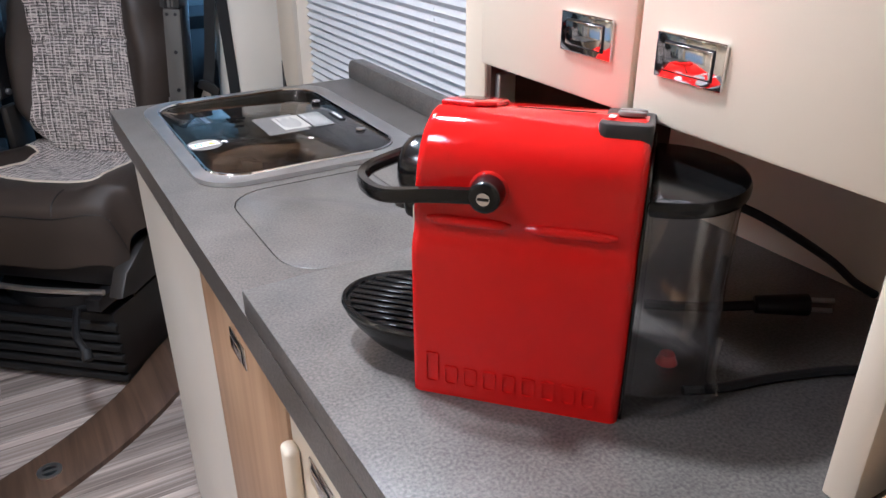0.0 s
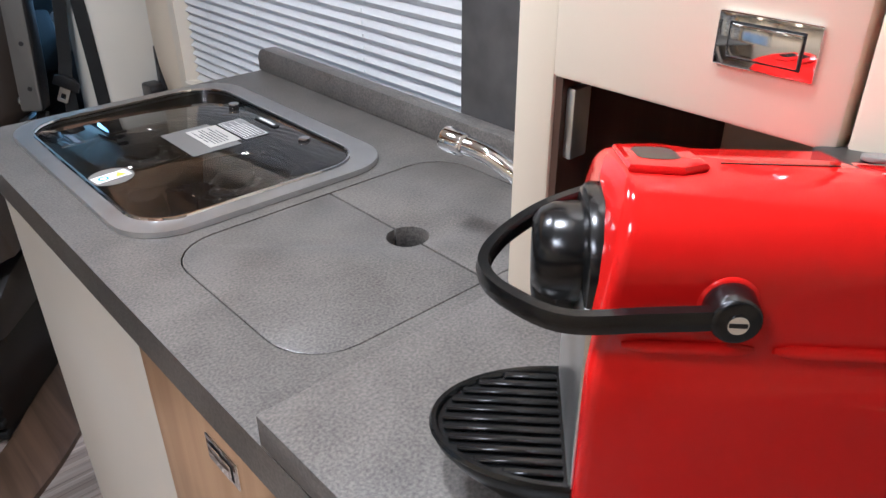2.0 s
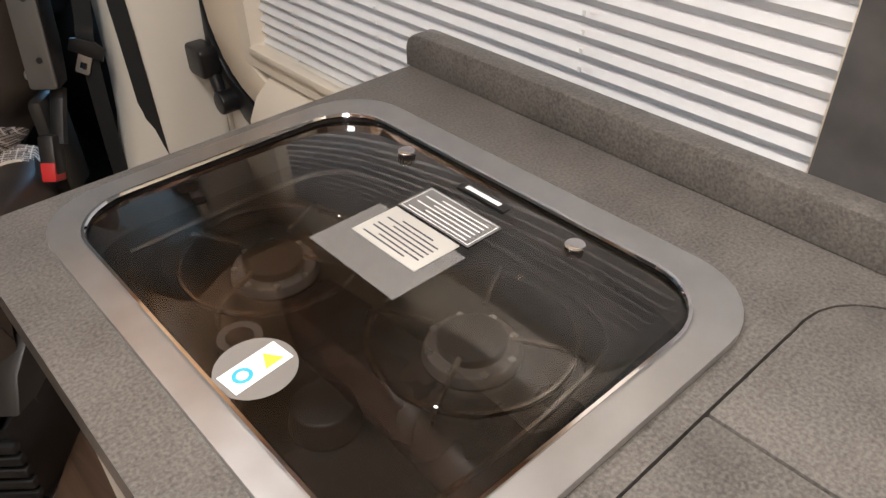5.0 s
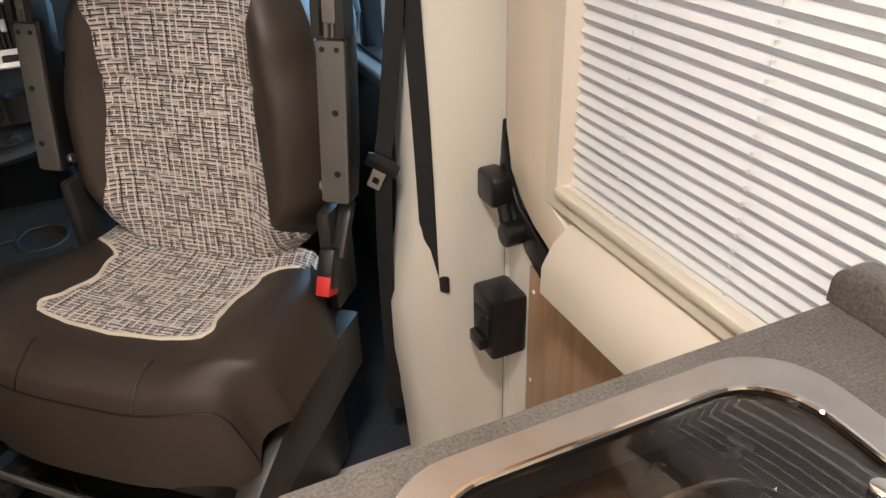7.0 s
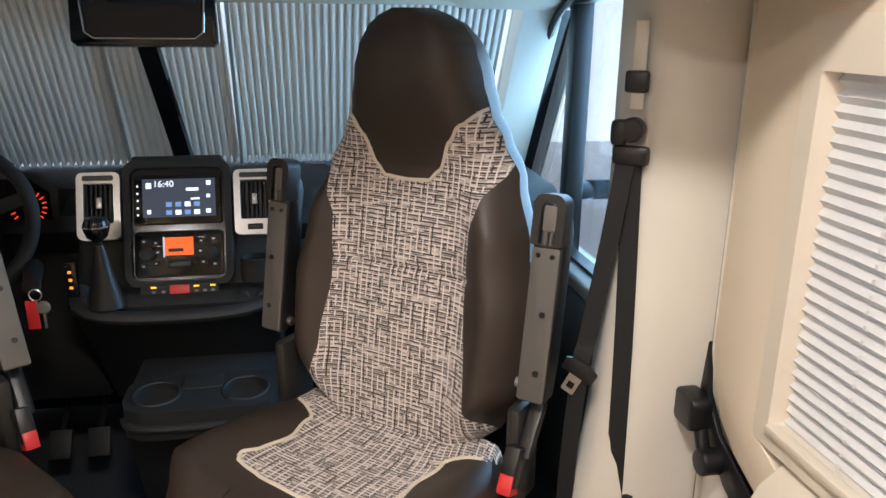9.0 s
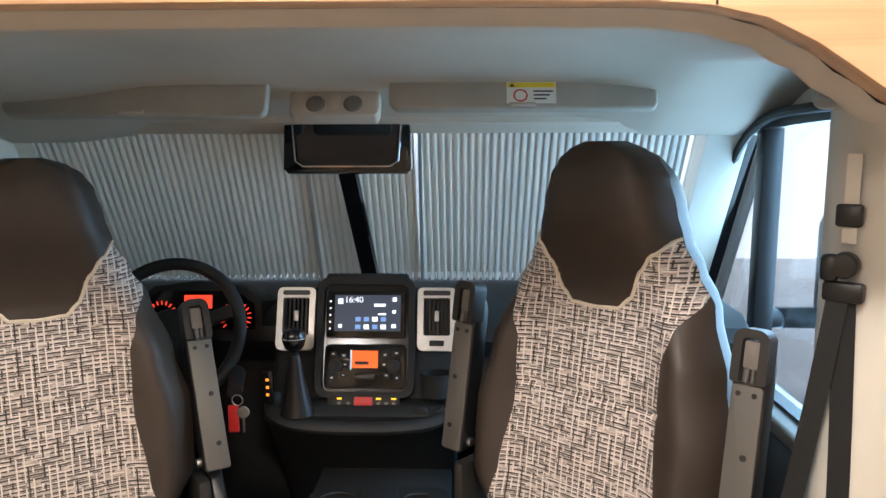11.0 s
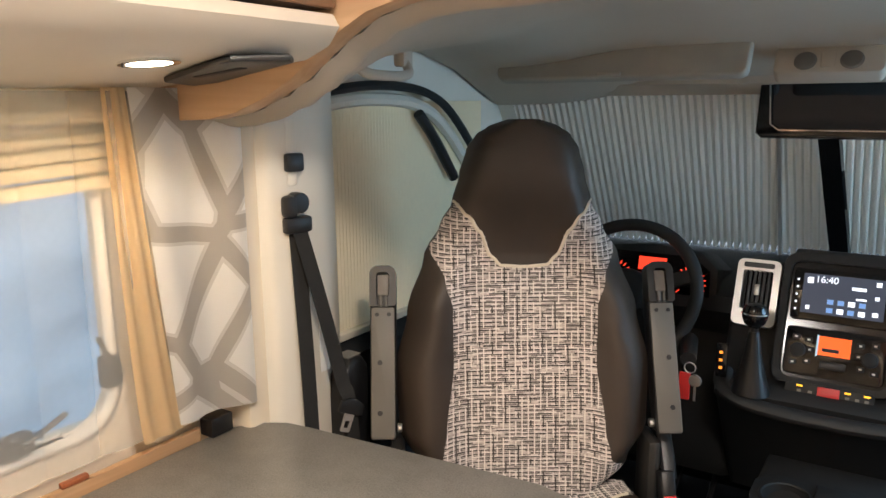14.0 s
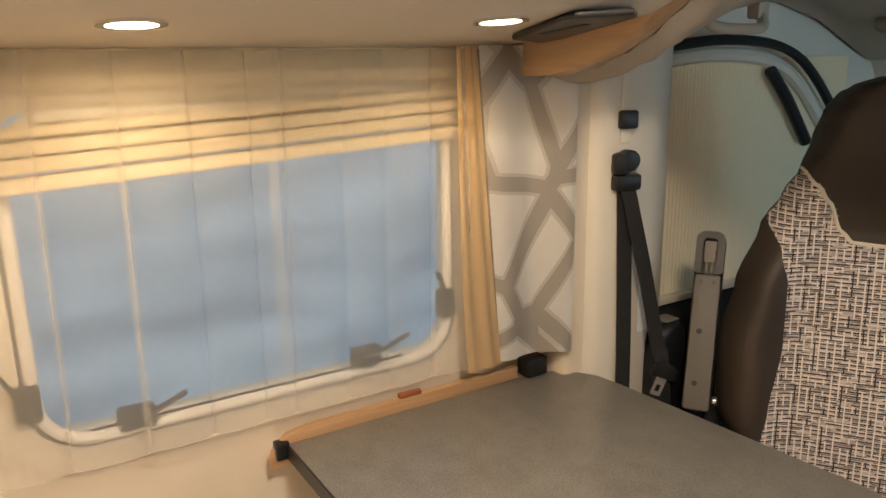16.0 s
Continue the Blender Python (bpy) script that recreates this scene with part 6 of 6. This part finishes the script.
part("gear_plate", box(-0.075, -0.050, -0.02, -0.01, 0.03, 0.11, 0.003), BLACK_GLOSS, gs)
for z in (0.05, 0.068, 0.086):
    part("gear_light", box(-0.067, -0.060, -0.0215, -0.0202, z, z + 0.006), glow("orange_mark", (1.0, 0.3, 0.03), 1.5), gs)
cupb = thing("cup_holder", pose(-0.36, 2.05, 0.40), "black double cup holder tray below the dashboard", "cup holder")
half = [(0.0, -0.065), (0.115, -0.065), (0.155, -0.045), (0.168, 0.0), (0.168, 0.07), (0.15, 0.105), (0.12, 0.115), (0.0, 0.115)]
for sx in (-1, 1):
    outer = []
    for a, b in zip(half, half[1:] + half[:1]):
        outer += [(a[0] + (b[0] - a[0]) * k / 4, a[1] + (b[1] - a[1]) * k / 4) for k in range(4)]
    hole = [(0.098 + 0.052 * math.cos(a), 0.022 + 0.058 * math.sin(a)) for a in (math.atan2(y - 0.022, x - 0.098) for x, y in outer)]
    if sx < 0:
        outer, hole = [(-x, y) for x, y in outer[::-1]], [(-x, y) for x, y in hole[::-1]]
    part("tray", plate_with_hole(outer, hole, 0.0, 0.068), DASH, cupb)
    part("cup_rim", tube([(x, y, 0.068) for x, y in hole[::2]], 0.004, 6, 2, closed=True), DASH, cupb)
part("tray_floor", prism(rounded(-0.15, 0.15, -0.05, 0.09, 0.042, 6), -0.012, 0.016), DASH, cupb)
part("front_lip", tube([(-0.165, -0.02, 0.03), (-0.115, -0.068, 0.03), (0.115, -0.068, 0.03), (0.165, -0.02, 0.03)], 0.009, 8, 5), DASH, cupb)
part("card_slot", box(-0.045, 0.045, 0.03, 0.105, 0.066, 0.074, 0.004), DASH, cupb)
part("support", prism([(0.09, 0.06), (0.24, 0.06), (0.24, -0.35), (0.14, -0.35), (0.0, 0.0)], -0.17, 0.17, 0, 0.01), DASH, cupb)
part("coin", cyl((0.10, 0.03, 0.02), (0.10, 0.03, 0.03), 0.018, n=20), STEEL, cupb)
sc = thing("side_cup", pose(-0.225, 2.19, 0.715), "round cup holder in the dashboard beside two dials", "cup holder")
part("ring", plate_with_hole([(0.040 * math.cos(k * 0.2618), 0.034 * math.sin(k * 0.2618)) for k in range(24)], [(0.033 * math.cos(k * 0.2618), 0.027 * math.sin(k * 0.2618)) for k in range(24)], -0.02, 0.035), DASH, sc)
for x in (-0.035, 0.012):
    part("dial", cyl((x, -0.035, -0.05), (x, -0.055, -0.052), 0.016, n=20, bevel=0.003), DASH, sc)
# instrument cluster and wheel
ic = thing("instrument_cluster", pose(-0.845, 2.33, 0.875, -12, 0, 0), "red-lit instrument cluster under a black hood", "instruments")
part("hood", prism([(-0.17, -0.09), (-0.165, 0.02), (-0.12, 0.06), (0.0, 0.072), (0.12, 0.06), (0.165, 0.02), (0.17, -0.09)], -0.02, 0.16, 1, 0.012), DASH, ic)
part("face", prism([(-0.15, -0.07), (-0.145, 0.012), (-0.10, 0.045), (0.10, 0.045), (0.145, 0.012), (0.15, -0.07)], -0.0225, -0.019, 1), BLACK_GLOSS, ic)
REDG = glow("red_light", (1.0, 0.05, 0.02), 1.6)
part("display", box(-0.036, 0.036, -0.025, -0.0228, 0.0, 0.034), REDG, ic, "glowing red display")
for cx in (-0.095, 0.098):
    for k in range(15):
        a = radians(-40 + 260 * k / 14)
        x, z = cx + 0.036 * math.cos(a), -0.022 + 0.036 * math.sin(a)
        part("gauge_tick", moved(box(-0.0012, 0.0012, -0.0245, -0.0228, -0.005, 0.005), Matrix.Translation((x, 0, z)) @ Matrix.Rotation(math.pi / 2 - a, 4, "Y")), REDG, ic)
    part("gauge_hub", cyl((cx, -0.0228, -0.022), (cx, -0.030, -0.022), 0.012, n=20), DASH, ic)
sw_ = thing("steering_wheel", pose(-0.865, 2.16, 0.855, 62, 0, 0), "black four-spoke steering wheel", "steering wheel")
part("rim", tube([(0.172 * math.cos(k * 0.2618), 0.172 * math.sin(k * 0.2618), 0) for k in range(24)], 0.0155, 12, 3, True), DASH, sw_)
part("hub", cyl((0, 0, -0.045), (0, 0, 0.015), 0.066, 0.055, 32, 0.012), DASH, sw_)
for a in (20, 160, 235, 305):
    part("spoke", sweep([Vector((0.05 * math.cos(radians(a)), 0.05 * math.sin(radians(a)), -0.01)), Vector((0.165 * math.cos(radians(a)), 0.165 * math.sin(radians(a)), 0))], [(-0.016, -0.007), (0.016, -0.007), (0.016, 0.007), (-0.016, 0.007)]), DASH, sw_)
part("column", cyl((0, 0, -0.04), (0, 0.02, -0.22), 0.05, 0.06, 20), DASH, sw_)
ky = thing("ignition_key", pose(-0.665, 2.03, 0.735), "car keys with a red tag hanging in the ignition", "keys")
part("key_ring", tube([(0.012 * math.cos(k * 0.5236), 0, 0.012 * math.sin(k * 0.5236)) for k in range(12)], 0.0015, 6, 2, True), STEEL, ky)
part("tag", box(-0.022, 0.002, -0.004, 0.004, -0.075, -0.012, 0.003), RED_PLAIN, ky, "red key tag")
part("key_head", cyl((0.012, -0.004, -0.028), (0.012, 0.004, -0.028), 0.014, n=20, bevel=0.002), GREY, ky)
part("key_blade", box(0.010, 0.015, -0.001, 0.001, -0.075, -0.04), STEEL, ky)
part("lock_barrel", cyl((-0.005, 0.0, 0.018), (-0.03, 0.10, 0.03), 0.017, 0.02, 20), BLACK, ky)
for x in (-0.80, -0.70):
    pd = thing("pedal", pose(x, 2.42, 0.16, -35, 0, 0), "black rubber foot pedal", "pedal", "pedals")
    part("pad", box(-0.03, 0.03, -0.008, 0.008, -0.04, 0.04, 0.004), RUBBER, pd)
    part("arm", tube([(0, 0.0, 0.02), (0, 0.05, 0.12), (0, 0.06, 0.25)], 0.008, 8, 4), BLACK, pd)

# ---- outside ----
HALL = mat("hall_floor", (0.42, 0.42, 0.42), 0.6, vary=0.1, scale=0.7, bump=0.05)
structure("ground", box(-400, 400, -400, 400, -0.66, -0.56), HALL, "pale grey hall floor outside the van", "ground")
nb = mat("blue_grey_glow", (0.36, 0.53, 0.70), 0.6, vary=0.0)
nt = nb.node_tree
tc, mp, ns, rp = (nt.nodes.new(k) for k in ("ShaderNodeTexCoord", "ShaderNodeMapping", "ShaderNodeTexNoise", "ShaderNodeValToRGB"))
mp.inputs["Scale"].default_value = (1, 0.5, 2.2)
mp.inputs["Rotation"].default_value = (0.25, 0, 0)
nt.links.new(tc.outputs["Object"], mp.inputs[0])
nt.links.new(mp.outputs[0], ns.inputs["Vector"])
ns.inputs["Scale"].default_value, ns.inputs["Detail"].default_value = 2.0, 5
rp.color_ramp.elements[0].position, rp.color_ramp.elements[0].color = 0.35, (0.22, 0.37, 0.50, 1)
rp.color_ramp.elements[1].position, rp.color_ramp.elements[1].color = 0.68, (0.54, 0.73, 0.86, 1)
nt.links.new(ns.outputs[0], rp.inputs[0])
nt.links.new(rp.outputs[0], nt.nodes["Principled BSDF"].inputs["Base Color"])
# the backdrop emits its own streaked colour, standing for daylight on it
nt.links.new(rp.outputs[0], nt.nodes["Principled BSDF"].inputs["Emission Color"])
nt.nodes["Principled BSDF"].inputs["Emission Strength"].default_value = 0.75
structure("backdrop_left", box(-4.2, -4.1, -6, 8, -0.56, 4.5), nb, "blue-grey backdrop outside the dinette window, made to glow like daylight", "wall")
HW = mat("glowing_hall_wall", (0.82, 0.82, 0.82), 0.7, vary=0.06, scale=0.5)
# slight emission on the walls takes the place of bright daylight outside
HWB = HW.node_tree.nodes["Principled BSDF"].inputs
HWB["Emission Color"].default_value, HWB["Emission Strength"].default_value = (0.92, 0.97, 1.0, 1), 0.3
structure("backdrop_right", box(7.0, 7.1, -4, 11.9, -0.56, 2.6), HW, "hall wall outside the cab, its daylight added as glow", "wall")
structure("backdrop_front", box(-9, 12, 12.0, 12.1, -0.56, 4.0), HW, "hall wall ahead of the van, its daylight added as glow", "wall")

# ---- floor planks ----
rng = random.Random(5)
meshes = {}
for k in range(34):
    y0 = -1.68 + 0.0965 * k
    cut = rng.choice((-0.95, -0.62, -0.35, -0.1))
    for x0, x1 in ((-1.325, cut), (cut, 0.595)):
        key = round(x1 - x0, 3)
        if key not in meshes:
            bm = box(0.0006, x1 - x0 - 0.0006, 0.0006, 0.0959, 0, 0.0022, 0.0006, 1)
            me = bpy.data.meshes.new("plank")
            bm.to_mesh(me)
            bm.free()
            me.materials.append(PLANK)
            meshes[key] = me
        pl = new("plank", meshes[key])
        pl.location = (x0, y0, -0.001)
        pl.parent = vinyl
